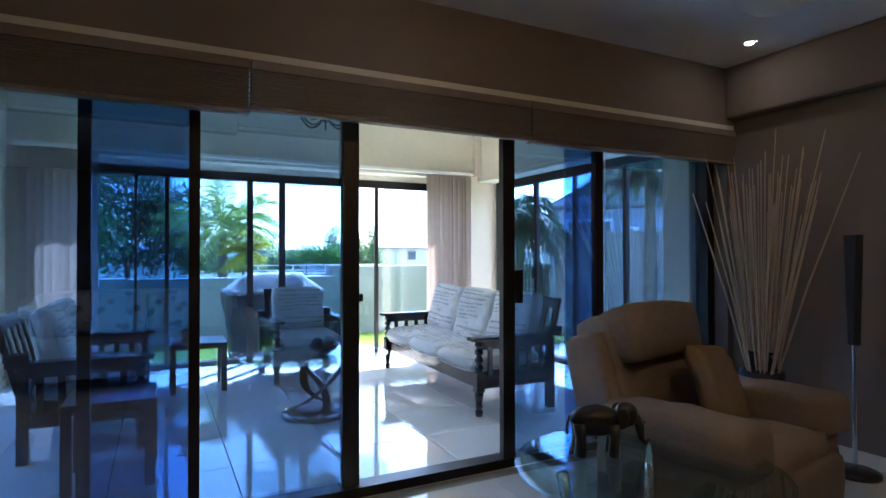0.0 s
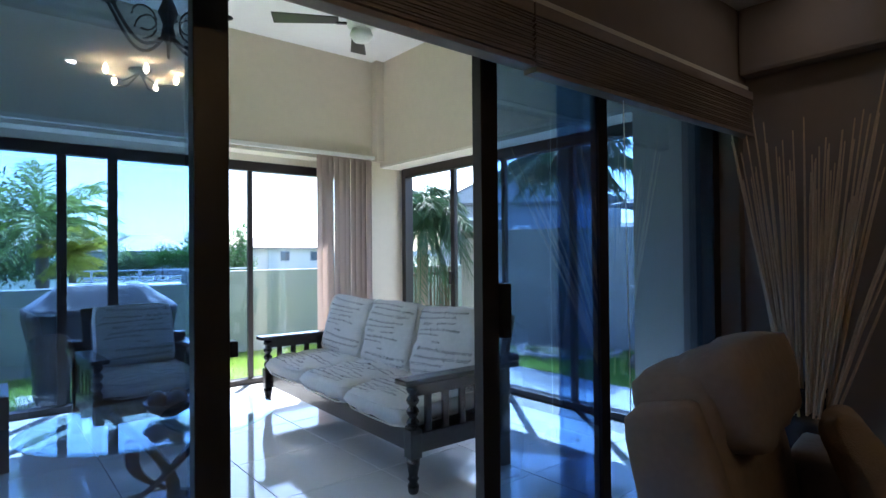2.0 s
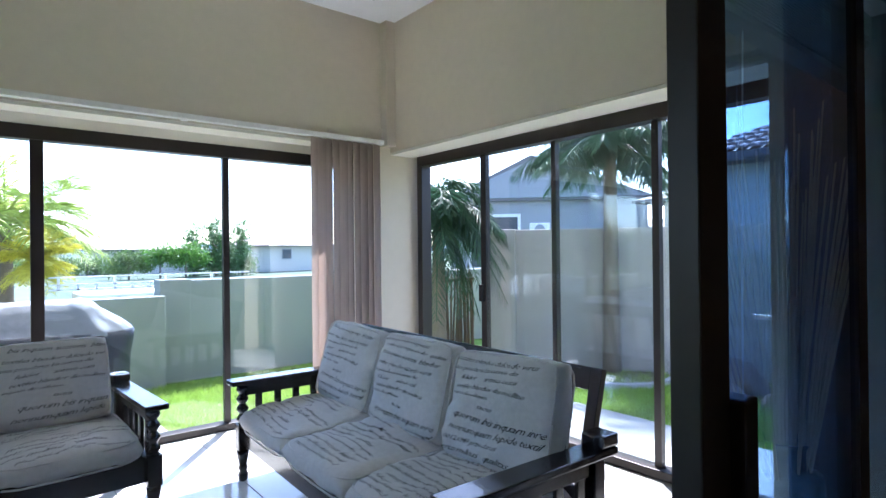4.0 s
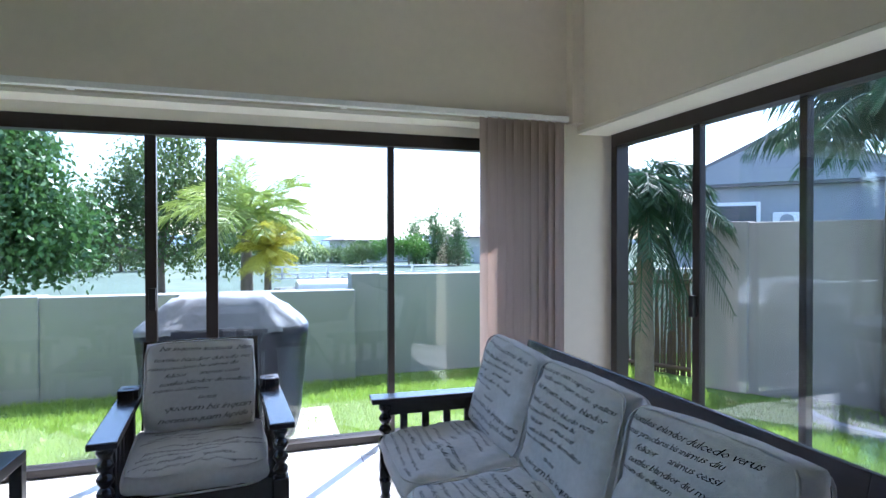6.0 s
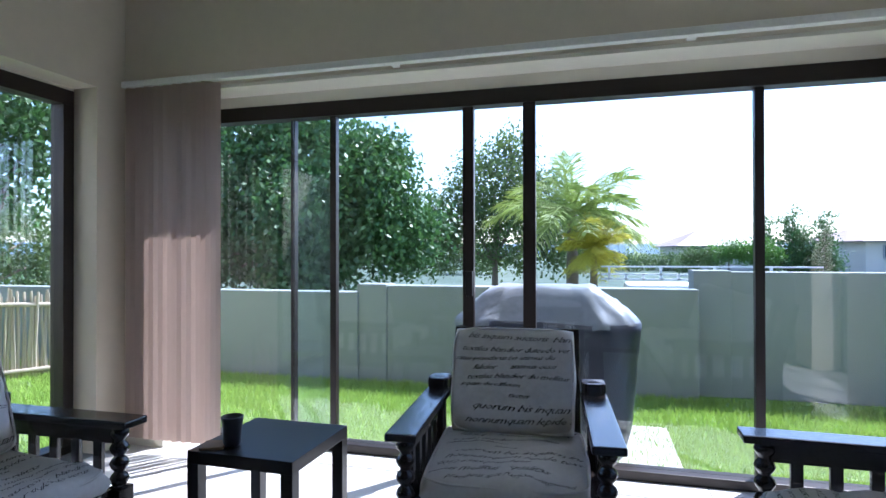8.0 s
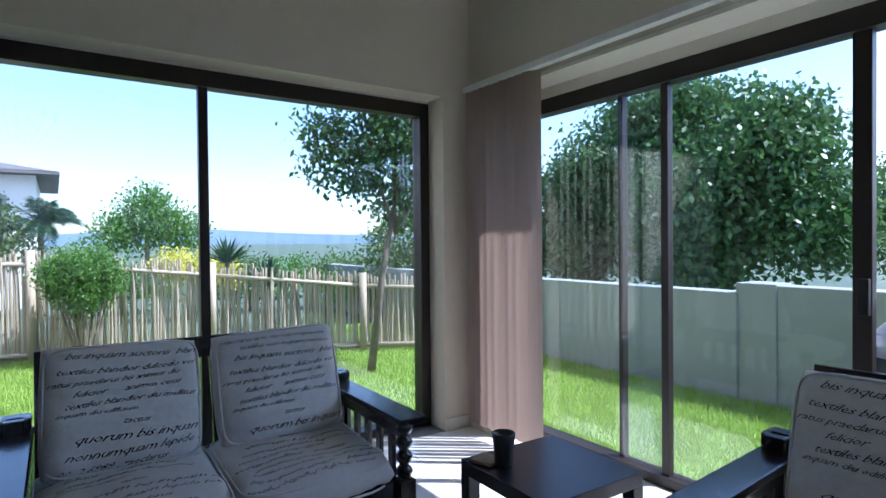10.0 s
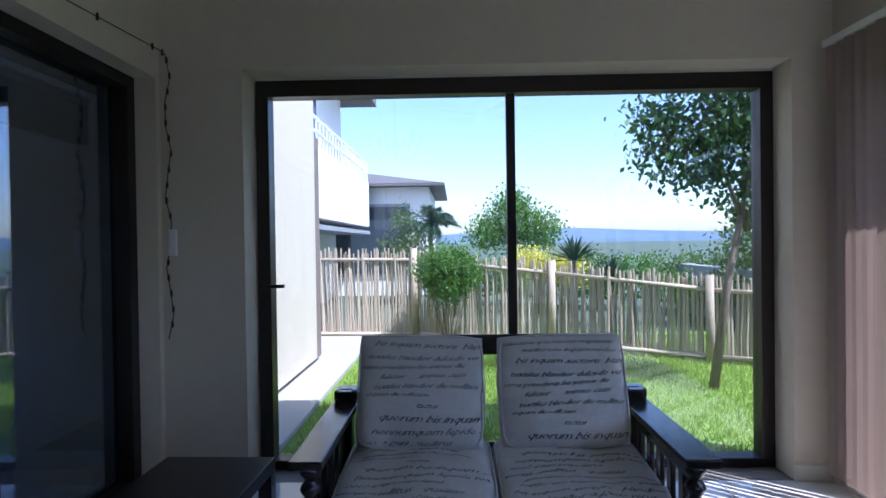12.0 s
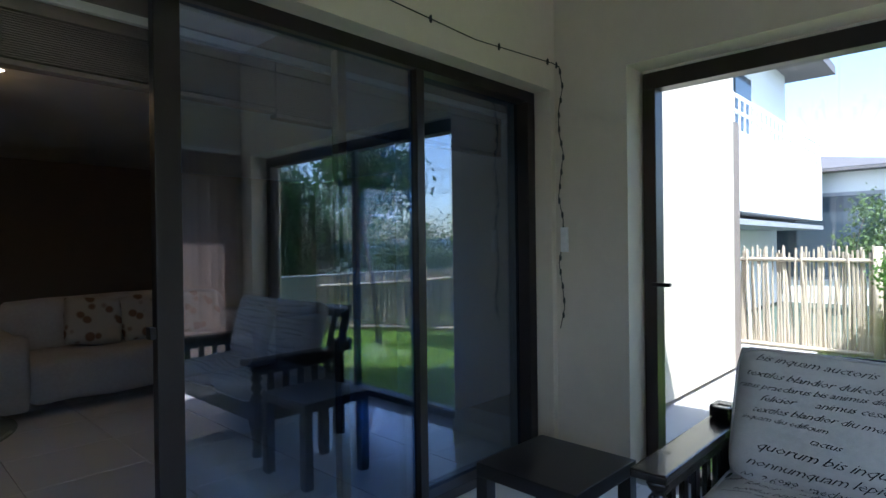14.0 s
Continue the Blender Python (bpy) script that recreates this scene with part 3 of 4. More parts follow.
cord = root
part("pull_cord", tube([(2.66, 2.79, 1.98), (2.66, 2.78, 1.2), (2.67, 2.775, 0.45)], 0.002, 5), M_RAIL, cord)
part("toggle", lathe([(0.004, 0.41), (0.010, 0.42), (0.008, 0.45), (0.003, 0.455)], 8, None, pose(2.67, 2.775, 0)), M_RAIL, cord)

# ---- lamps ----
def fan_blade():
    bm = box(0.16, 0.62, -0.065, 0.065, -0.195, -0.187)
    for v in bm.verts:
        if v.co.x < 0.3:
            v.co.y *= 0.62
    return bm


fan = thing("ceiling_fan", "white ceiling fan with dark blades and round glass lamp", "ceiling fan", pose(2.88, 5.06, CEIL - 0.19))
part("rod", lathe([(0.012, -0.12), (0.012, 0.13), (0.05, 0.15), (0.06, 0.19)], 12), M_RAIL, fan)
part("motor", lathe([(0.05, -0.24), (0.10, -0.22), (0.11, -0.16), (0.07, -0.12), (0.03, -0.11)], 24), M_RAIL, fan, smooth=True)
part("globe", lathe([(0.01, -0.33), (0.06, -0.32), (0.085, -0.28), (0.07, -0.24)], 20), M_PLASTIC, fan, smooth=True)
for k in range(4):
    b = part("blade", fan_blade(), M_FANW, fan, "dark wooden blade", bevel=0.003)
    b.matrix_basis = pose(0, 0, 0, 0, 0, 90 * k - 32) @ pose(0, 0, 0, 10, 0, 0)
    part("blade_arm", box(0.08, 0.18, -0.015, 0.015, -0.20, -0.19), M_IRON, fan).matrix_basis = pose(0, 0, 0, 0, 0, 90 * k - 32)

ch = thing("chandelier", "black wrought-iron chandelier with unlit candle bulbs", "chandelier", pose(1.36, 4.12, -0.31))
part("rod", tube([(0, 0, CEIL + 0.31), (0, 0, 2.55)], 0.008, 8), M_IRON, ch)
part("hub", lathe([(0.008, 2.42), (0.03, 2.45), (0.02, 2.5), (0.04, 2.55), (0.015, 2.62)], 14), M_IRON, ch, smooth=True)
for k in range(6):
    a = radians(60 * k + 15)
    pts = [(f * 0.27 * math.cos(a), f * 0.27 * math.sin(a), 2.47 - 0.09 * math.sin(math.pi * f * 1.15) + 0.10 * f * f) for f in [i / 12 for i in range(13)]]
    arm = part("arm", tube(pts, 0.007, 7), M_IRON, ch, smooth=True)
    ex, ey, ez = pts[-1]
    part("drip_pan", lathe([(0.01, 0), (0.035, 0.012), (0.03, 0.016)], 14, None, pose(ex, ey, ez)), M_IRON, ch, smooth=True)
    part("candle", lathe([(0.011, 0.014), (0.011, 0.075)], 10, None, pose(ex, ey, ez)), M_IRON, ch)
    part("bulb", lathe([(0.008, 0.075), (0.017, 0.095), (0.015, 0.115), (0.003, 0.14)], 10, None, pose(ex, ey, ez)), M_PLASTIC, ch, "white candle bulb", smooth=True)
    curl = [(0.10 * math.cos(a) + 0.05 * math.cos(t) * math.cos(a), 0.10 * math.sin(a) + 0.05 * math.cos(t) * math.sin(a), 2.50 + 0.05 * math.sin(t)) for t in [i * 0.5 for i in range(11)]]
    part("scroll", tube(curl, 0.004, 6), M_IRON, ch, smooth=True)
for x, y in ((3.49, 2.45), (1.3, 2.2), (3.3, 0.3), (1.2, 0.2), (-1.2, 2.2), (-1.2, 0.2)):
    d = thing("downlight", "small lit recessed ceiling downlight", "downlight", pose(x, y, LCEIL), "lounge downlights")
    part("ring", lathe([(0.045, -0.006), (0.048, -0.003), (0.048, 0.0)], 20), M_RAIL, d)
    part("lens", lathe([(0.024, -0.009), (0.024, -0.0065)], 20), M_DOWN, d, "glowing lens")
    lamp = new("downlight_light", bpy.data.lights.new("downlight_light", "SPOT"))
    lamp.data.energy, lamp.data.color, lamp.data.spot_size, lamp.data.spot_blend, lamp.data.shadow_soft_size = 0.2, (1.0, 0.72, 0.45), radians(95), 0.8, 0.04
    lamp.parent = d
    lamp.location = (0, 0, -0.02)
lamp5 = thing("lounge_ceiling_lamp", "iron ceiling lamp with five glowing candle bulbs", "ceiling lamp", pose(1.58, 0.27, LCEIL))
part("plate", lathe([(0.05, -0.02), (0.07, -0.012), (0.07, 0.0)], 20), M_IRON, lamp5, smooth=True)
for k in range(5):
    a = radians(72 * k + 20)
    ex, ey = 0.22 * math.cos(a), 0.22 * math.sin(a)
    part("arm", tube([(0, 0, -0.02), (ex * 0.5, ey * 0.5, -0.10), (ex, ey, -0.085)], 0.006, 7), M_IRON, lamp5, smooth=True)
    part("bulb", lathe([(0.008, -0.08), (0.017, -0.06), (0.015, -0.04), (0.003, -0.015)], 10, None, pose(ex, ey, 0)), M_BULB, lamp5, "glowing candle bulb", smooth=True)
dome = thing("ceiling_dome_light", "round unlit ceiling lamp with alabaster bowl", "ceiling lamp", pose(2.93, 1.93, LCEIL))
part("bowl", lathe([(0.02, -0.12), (0.10, -0.11), (0.17, -0.06), (0.19, -0.005)], 28), M_REVEAL, dome, smooth=True)

# ---- lounge ----
def soft(bm, amp=0.012, seed=0, cuts=2):
    bmesh.ops.subdivide_edges(bm, edges=bm.edges[:], cuts=cuts, use_grid_fill=True)
    for _ in range(3):
        bmesh.ops.smooth_vert(bm, verts=bm.verts[:], factor=0.5, use_axis_x=True, use_axis_y=True, use_axis_z=True)
    for v in bm.verts:
        v.co += Vector((1, 1, 1)) * amp * noise.noise(v.co * 6 + Vector((seed, seed, seed)))
    return bm


rec = thing("recliner", "beige suede recliner armchair with padded back", "recliner", pose(2.55, 1.97, 0, 0, 0, 10) @ Matrix.Scale(0.9, 4))
for s in (-1, 1):
    part("arm", soft(box(s * 0.42 - 0.13, s * 0.42 + 0.13, -0.36, 0.34, 0.02, 0.50), 0.02, s, 5), M_LEATHER, rec, smooth=True)
    part("arm_pad", soft(box(s * 0.42 - 0.155, s * 0.42 + 0.155, -0.40, 0.30, 0.44, 0.64), 0.02, s + 5, 5), M_LEATHER, rec, smooth=True)
part("seat", soft(box(-0.33, 0.33, -0.42, 0.25, 0.20, 0.50), 0.02, 3, 5), M_LEATHER, rec, smooth=True)
part("footrest", soft(box(-0.32, 0.32, -0.46, -0.32, 0.05, 0.42), 0.02, 4, 4), M_LEATHER, rec, smooth=True)
part("back", soft(box(-0.37, 0.37, -0.13, 0.13, 0.0, 0.66), 0.02, 8, 6), M_LEATHER, rec, smooth=True).matrix_basis = pose(0, 0.34, 0.36, -14)
part("headrest", soft(box(-0.34, 0.34, -0.12, 0.10, 0.0, 0.30), 0.025, 9, 5), M_LEATHER, rec, smooth=True).matrix_basis = pose(0, 0.33, 0.76, -14)
part("wing", soft(box(-0.45, -0.33, -0.10, 0.14, 0.1, 0.58), 0.02, 2, 4), M_LEATHER, rec, smooth=True).matrix_basis = pose(0, 0.34, 0.36, -14)
tc_ = thing("scatter_cushion", "square tan scatter cushion on the recliner", "cushion", rec.matrix_basis @ pose(0.08, 0.04, 0.66, 66, 8, 8))
part("pad", cushion_bm(0.42, 0.42, 0.14, 77), M_TAN, tc_, smooth=True)

gt = thing("glass_table", "round glass coffee table with chrome legs", "coffee table", pose(1.83, 1.70, 0))
part("glass_top", lathe([(0.43, 0.452), (0.448, 0.455), (0.45, 0.46), (0.448, 0.465), (0.43, 0.468)], 56), M_TABLEGLASS, gt, "thick bevelled glass top")
for k in range(3):
    a = radians(120 * k + 40)
    part("leg", tube([(0.30 * math.cos(a), 0.30 * math.sin(a), 0.0), (0.25 * math.cos(a), 0.25 * math.sin(a), 0.22), (0.30 * math.cos(a), 0.30 * math.sin(a), 0.452)], 0.022, 10), M_CHROME, gt, smooth=True)
part("shelf", lathe([(0.24, 0.18), (0.245, 0.185), (0.24, 0.19)], 36), M_BLACK, gt)

# carved elephant, one plain mesh
bm = bmesh.new()
def blob(c, r, seg=12):
    g = bmesh.ops.create_uvsphere(bm, u_segments=seg, v_segments=8, radius=1.0)["verts"]
    for v in g:
        v.co = Vector((c[0] + v.co.x * r[0], c[1] + v.co.y * r[1], c[2] + v.co.z * r[2]))
blob((0, 0, 0.105), (0.085, 0.045, 0.05))
blob((0.095, 0, 0.125), (0.038, 0.032, 0.04))
blob((0.075, 0.032, 0.12), (0.022, 0.010, 0.034))
blob((0.075, -0.032, 0.12), (0.022, 0.010, 0.034))
for x in (-0.055, 0.05):
    for y in (-0.025, 0.025):
        tube([(x, y, 0.10), (x + 0.004, y, 0.05), (x, y, 0.0)], [0.022, 0.017, 0.019], 10, bm)
tube([(0.12, 0, 0.12), (0.138, 0, 0.085), (0.142, 0, 0.05), (0.155, 0, 0.035), (0.165, 0, 0.05)], [0.018, 0.014, 0.010, 0.008, 0.005], 8, bm)
tube([(0.118, 0.012, 0.105), (0.145, 0.016, 0.09), (0.16, 0.016, 0.098)], [0.005, 0.004, 0.002], 6, bm)
tube([(-0.082, 0, 0.12), (-0.092, 0, 0.085), (-0.09, 0, 0.06)], [0.004, 0.003, 0.003], 6, bm)
el = tagged(part("elephant_figurine", bm, M_POT, smooth=True), "dark carved wooden elephant figurine on the glass table", "figurine")
el.matrix_basis = pose(1.75, 1.86, 0.469, 0, 0, -30) @ Matrix.Scale(1.15, 4)

vz = thing("floor_vase", "dark ceramic floor vase with tall dry reeds", "vase", pose(3.66, 2.50, 0))
part("pot", lathe([(0.10, 0), (0.125, 0.02), (0.13, 0.44), (0.125, 0.48), (0.085, 0.50), (0.085, 0.58), (0.095, 0.60), (0.08, 0.60), (0.07, 0.50)], 24), M_POT, vz, smooth=True)
for k in range(64):
    a, t = random.uniform(0, 2 * math.pi), random.uniform(0.0, 0.40)
    h = random.uniform(1.15, 1.55)
    if math.sin(a) > 0.3:
        t *= 0.45
    if math.cos(a) > 0.3:
        t *= 0.5
    part("reed", tube([(0.05 * math.cos(a), 0.05 * math.sin(a), 0.30), (0.05 * math.cos(a) + 0.5 * t * h * math.cos(a), 0.05 * math.sin(a) + 0.5 * t * h * math.sin(a), 0.3 + h * 0.5), (0.05 * math.cos(a) + 1.08 * t * h * math.cos(a), 0.05 * math.sin(a) + 1.08 * t * h * math.sin(a), 0.3 + h)], [0.0075, 0.006, 0.003], 5), M_REED, vz)
pd = thing("paddle_sculpture", "tall dark carved paddle on a slim chrome stand", "sculpture", pose(3.70, 2.0, 0, 0, 0, 60))
part("base", lathe([(0.12, 0), (0.12, 0.02), (0.10, 0.03)], 24), M_POT, pd, smooth=True)
part("pole", tube([(0, 0, 0.03), (0, 0, 0.72)], 0.012, 10), M_CHROME, pd, "slim chrome pole")
bm = box(-0.055, 0.055, -0.02, 0.02, 0.70, 1.30)
for v in bm.verts:
    if v.co.z < 0.9:
        v.co.x *= 0.45
part("blade", bm, M_POT, pd, "dark carved wooden blade", bevel=0.006)

# deep lounge couch seen through the open divider
M_COUCH = mat("warm_cream_couch_fabric", (0.36, 0.33, 0.30), 0.9, var=0.12, scale=5, bump=0.25, bscale=200, spec=0.2)
lc = thing("lounge_couch", "large cream sofa with floral scatter cushions", "sofa", pose(0.10, -0.62, 0, 0, 0, 184))
part("seat", soft(box(-1.0, 1.0, -0.45, 0.3, 0.08, 0.44), 0.02, 1, 5), M_COUCH, lc, smooth=True)
part("back", soft(box(-1.0, 1.0, 0.2, 0.48, 0.2, 0.85), 0.02, 2, 5), M_COUCH, lc, smooth=True)
for s in (-1, 1):
    part("arm", soft(box(s * 1.05 - 0.14, s * 1.05 + 0.14, -0.45, 0.45, 0.05, 0.62), 0.02, s, 5), M_COUCH, lc, smooth=True)

M_FLORAL = mat("cream_floral_print", (0.62, 0.56, 0.46), 0.9, var=0.1, scale=6, bump=0.2, bscale=200)
nt = M_FLORAL.node_tree
vor = nt.nodes.new("ShaderNodeTexVoronoi")
vor.inputs["Scale"].default_value = 9.0
cr = nt.nodes.new("ShaderNodeValToRGB")
cr.color_ramp.elements[0].position, cr.color_ramp.elements[0].color = 0.30, (0.13, 0.07, 0.04, 1)
cr.color_ramp.elements[1].position, cr.color_ramp.elements[1].color = 0.42, (0.33, 0.30, 0.25, 1)
nt.links.new(nt.nodes["Mapping"].outputs[0], vor.inputs["Vector"])
nt.links.new(vor.outputs["Distance"], cr.inputs[0])
nt.links.new(cr.outputs[0], nt.nodes["Principled BSDF"].inputs["Base Color"])
for x, y, tilt in ((0.45, -0.65, -6), (0.02, -0.68, 5), (-0.45, -0.66, -4)):
    fc = thing("scatter_cushion", "square cream scatter cushion with brown floral print", "cushion", pose(x, y, 0.64, -68, tilt, 0), "floral cushions on the couch")
    part("pad", cushion_bm(0.44, 0.42, 0.15, 90 + int(x * 10)), M_FLORAL, fc, smooth=True)

# fairy lights along the divider and down the corner, and the switch they hang by
fl = thing("fairy_lights", "string of small unlit fairy lights draped in the corner", "string lights")
pts = [(2.6, 3.175, 2.30), (1.6, 3.175, 2.26), (0.6, 3.175, 2.285), (-0.2, 3.175, 2.25), (-0.88, 3.175, 2.29), (XW + 0.012, 3.20, 2.27)] + [(XW + 0.012, 3.205 + 0.018 * math.sin(i * 1.9), 2.27 - 0.125 * i) for i in range(1, 13)]
part("cable", tube(pts, 0.0028, 5), M_CABLE, fl)
for i in range(26):
    f = i / 26 * (len(pts) - 1)
    a, b = Vector(pts[int(f)]), Vector(pts[int(f) + 1])
    p = a.lerp(b, f - int(f))
    part("bulb", lathe([(0.003, -0.02), (0.007, -0.012), (0.006, 0.01), (0.002, 0.016)], 6, None, Matrix.Translation(p + Vector((0.004, 0.004, 0)))), M_CABLE, fl)
sw = thing("wall_switch", "small white plastic wall control box", "switch", pose(XW, 3.225, 1.28))
part("body", box(0, 0.025, -0.02, 0.02, -0.07, 0.07), M_PLASTIC, sw, bevel=0.004)
part("button", box(0.025, 0.03, -0.01, 0.01, -0.02, 0.02), M_RAIL, sw, bevel=0.002)


# ---- outside ----
GZ = -0.10
structure("ground", box(-900, 900, -900, 900, GZ - 0.5, GZ - 0.02), M_LAND, "open land reaching the horizon", "ground")
structure("lawn", box(-6.4, 8.0, 2.0, 9.4, GZ - 0.3, GZ), M_SOIL, "short green garden lawn", "lawn")
structure("paving", box(-6.4, -1.25, 2.05, 3.55, GZ, GZ + 0.05), M_CONC, "pale concrete path beside the house", "paving", bevel=0.01)
structure("paving_east", box(4.5, 5.45, 2.0, 6.62, GZ, GZ + 0.05), M_CONC, "pale concrete path outside the window wall", "paving", bevel=0.01)
structure("grill_slab", box(1.0, 2.45, 7.1, 8.1, GZ, GZ + 0.03), M_CONC, "pale concrete slab under the grill", "paving", bevel=0.01)

# own house wing to the west
hw_ = thing("house_wing", "white plastered wing of the house with a dark door", "house", kind="structure")
part("wall", box(-5.9, -1.25, 1.4, 2.05, GZ, 6.0), M_WHITE, hw_)
part("door_frame", box(-5.40, -5.02, 2.05, 2.085, -0.05, 2.22), M_FRAME, hw_, "dark side door frame", bevel=0.005)
part("door_hood", box(-5.55, -4.9, 2.05, 2.22, 2.22, 2.27), M_FRAME, hw_, "small dark hood over the side door", bevel=0.005)
part("string_course", box(-5.9, -1.25, 2.05, 2.065, 2.86, 2.92), M_WHITE, hw_, "thin plaster band", bevel=0.003)


def grass_patch(name, x0, x1, y0, y1, n, seed):
    rnd = np.random.default_rng(seed)
    verts, faces = [], []
    xs, ys = rnd.uniform(x0, x1, n), rnd.uniform(y0, y1, n)
    hs, an, ln = rnd.uniform(0.025, 0.07, n), rnd.uniform(0, 6.283, n), rnd.uniform(-0.03, 0.03, (n, 2))
    for x, y, h, a, l in zip(xs, ys, hs, an, ln):
        i = len(verts)
        c, s_ = 0.006 * math.cos(a), 0.006 * math.sin(a)
        verts += [(x - c, y - s_, GZ), (x + c, y + s_, GZ), (x + l[0], y + l[1], GZ + h)]
        faces.append((i, i + 1, i + 2))
    me = bpy.data.meshes.new(name)
    me.from_pydata(verts, [], faces)
    me.materials.append(M_GRASS)
    return tagged(new(name, me), "short bright green lawn grass", "grass", kind="stuff")


grass_patch("grass", -1.3, 6.0, 7.10, 9.1, 52000, 1)
grass_patch("grass", 5.46, 7.4, 3.2, 7.1, 32000, 2)
grass_patch("grass", -6.0, -1.3, 3.58, 9.2, 70000, 3)

# garden walls
gw = thing("garden_wall", "grey plastered garden wall stepping up along its length", "wall", kind="structure")
for x0, x1, y, z in ((-9.0, -0.35, 9.0, 0.80), (-0.35, 2.83, 9.05, 0.87), (2.83, 9.0, 9.25, 1.02)):
    part("panel", box(x0, x1, y, y + 0.22, GZ, z), M_GWALL, gw, bevel=0.012)
    part("pier", box(x0 - 0.02, x0 + 0.30, y - 0.02, y + 0.26, GZ, z + 0.012), M_GWALL, gw, bevel=0.012)
ewl = thing("boundary_wall", "tall pale plastered boundary wall", "wall", kind="structure")
d = Vector((7.75 - 6.35, 5.1 - 7.55, 0))
ang = math.degrees(math.atan2(d.y, d.x))
part("panel", box(0, 9.0, 0, 0.22, GZ, 1.56), M_EWALL, ewl, bevel=0.012).matrix_basis = pose(6.30, 7.50, 0, 0, 0, ang)
part("pier", box(-0.25, 0.15, -0.04, 0.3, GZ, 1.57), M_EWALL, ewl, bevel=0.012).matrix_basis = pose(6.30, 7.50, 0, 0, 0, ang)

# covered grill
gc = thing("covered_grill", "barbecue grill under a grey-black vinyl cover", "grill", pose(1.63, 7.62, GZ + 0.03))
def drape(rings, seed, folds, amp):
    """Cloth hung over a frame: (half width, half depth, z) rings, rounded corners, hanging folds."""
    bm, n, out = bmesh.new(), 72, []
    for hw, hd, z in rings:
        ring = []
        for i in range(n):
            a = 2 * math.pi * i / n
            c, s_ = math.cos(a), math.sin(a)
            x, y = math.copysign(abs(c) ** 0.3, c) * hw, math.copysign(abs(s_) ** 0.3, s_) * hd
            k = amp * noise.noise(Vector((x * folds, y * folds, z * 2.2 + seed))) + 0.4 * amp * noise.noise(Vector((x * folds * 2.5, y * folds * 2.5, z * 7 + seed)))
            ring.append(bm.verts.new((x + c * k, y + s_ * k, z + 0.6 * k)))
        out.append(ring)
    for ra, rb in zip(out, out[1:]):
        for i in range(n):
            bm.faces.new((ra[i], ra[(i + 1) % n], rb[(i + 1) % n], rb[i]))
    bm.faces.new(out[-1])
    return bm


skirt = [(0.50 + 0.09 * (i / 12) ** 0.7, 0.27 + 0.04 * i / 12, 0.82 * i / 12) for i in range(13)]
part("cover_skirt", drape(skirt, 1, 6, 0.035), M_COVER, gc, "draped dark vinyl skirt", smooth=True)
# the top's sunlit look comes from its paler material
lid = [(0.592, 0.312, 0.79), (0.596, 0.315, 0.815), (0.585, 0.30, 0.84), (0.52, 0.27, 0.885), (0.46, 0.245, 0.935), (0.40, 0.22, 0.985), (0.34, 0.19, 1.03), (0.31, 0.16, 1.045), (0.15, 0.08, 1.05)]
part("cover_top", drape(lid, 4, 9, 0.03), M_COVER_SUNLIT, gc, "creased top of the cover, coloured paler as sunlit", smooth=True)


# ---- plants ----
def leaf_cloud(name, centres, n, size, material, parent, seed, droop=0.3):
    """Leaves in small clumps scattered over lobes ((x, y, z), radius)."""
    rnd = np.random.default_rng(seed)
    verts, faces = [], []
    w = np.array([r ** 2 for _, r in centres])
    w = w / w.sum()
    clumps = max(1, n // 14)
    for _ in range(clumps):
        c, r = centres[rnd.choice(len(centres), p=w)]
        v = rnd.normal(size=3)
        v /= np.linalg.norm(v)
        base = np.array(c) + v * r * rnd.uniform(0.45, 1.08) * np.array((1, 1, 0.85))
        for _ in range(14):
            p = base + rnd.normal(size=3) * size * 1.5
            a = rnd.normal(size=3)
            a /= np.linalg.norm(a)
            b = np.cross(a, rnd.normal(size=3))
            b /= np.linalg.norm(b)
            a = a - np.array((0, 0, droop))
            L, W = size * rnd.uniform(0.7, 1.3), size * rnd.uniform(0.25, 0.42)
            i = len(verts)
            verts += [tuple(p), tuple(p + a * L * 0.5 + b * W), tuple(p + a * L), tuple(p + a * L * 0.5 - b * W)]
            faces.append((i, i + 1, i + 2, i + 3))
    me = bpy.data.meshes.new(name)
    me.from_pydata(verts, [], faces)
    me.materials.append(material)
    ob = new(name, me)
    ob.parent = parent
    return ob


def tree(label, x, y, height, lobes, leaves, size, material, seed, trunk_r=0.09, lean=(0, 0), name="tree"):
    root = thing(name, label, "tree", pose(x, y, GZ))
    rnd = random.Random(seed)
    top = min(c[2] for c, r in lobes)
    part("trunk", tube([(0, 0, -0.05), (lean[0] * 0.35, lean[1] * 0.35, top * 0.5), (lean[0], lean[1], top + 0.3)], [trunk_r, trunk_r * 0.75, trunk_r * 0.5], 10), M_BARK, root, smooth=True)
    for c, r in lobes:
        mid = Vector((lean[0], lean[1], top * 0.8)).lerp(Vector(c), 0.5) + Vector((rnd.uniform(-0.1, 0.1), rnd.uniform(-0.1, 0.1), 0.1))
        part("limb", tube([(lean[0] * 0.8, lean[1] * 0.8, top * 0.75), mid, c], [trunk_r * 0.5, trunk_r * 0.32, trunk_r * 0.1], 6), M_BARK, root, smooth=True)
    leaf_cloud("crown", lobes, leaves, size, material, root, seed)
    return root


def palm(label, x, y, h, fronds, length, material, seed, trunk_r=0.11, low=10, high=80, droop=0.5, leaf=0.005, hang=-0.15, reach=0.28, name="palm_tree"):
    """A ringed trunk and feathered fronds that leave it between two elevations and bend down."""
    root = thing(name, label, "palm tree", pose(x, y, GZ))
    rnd = random.Random(seed)
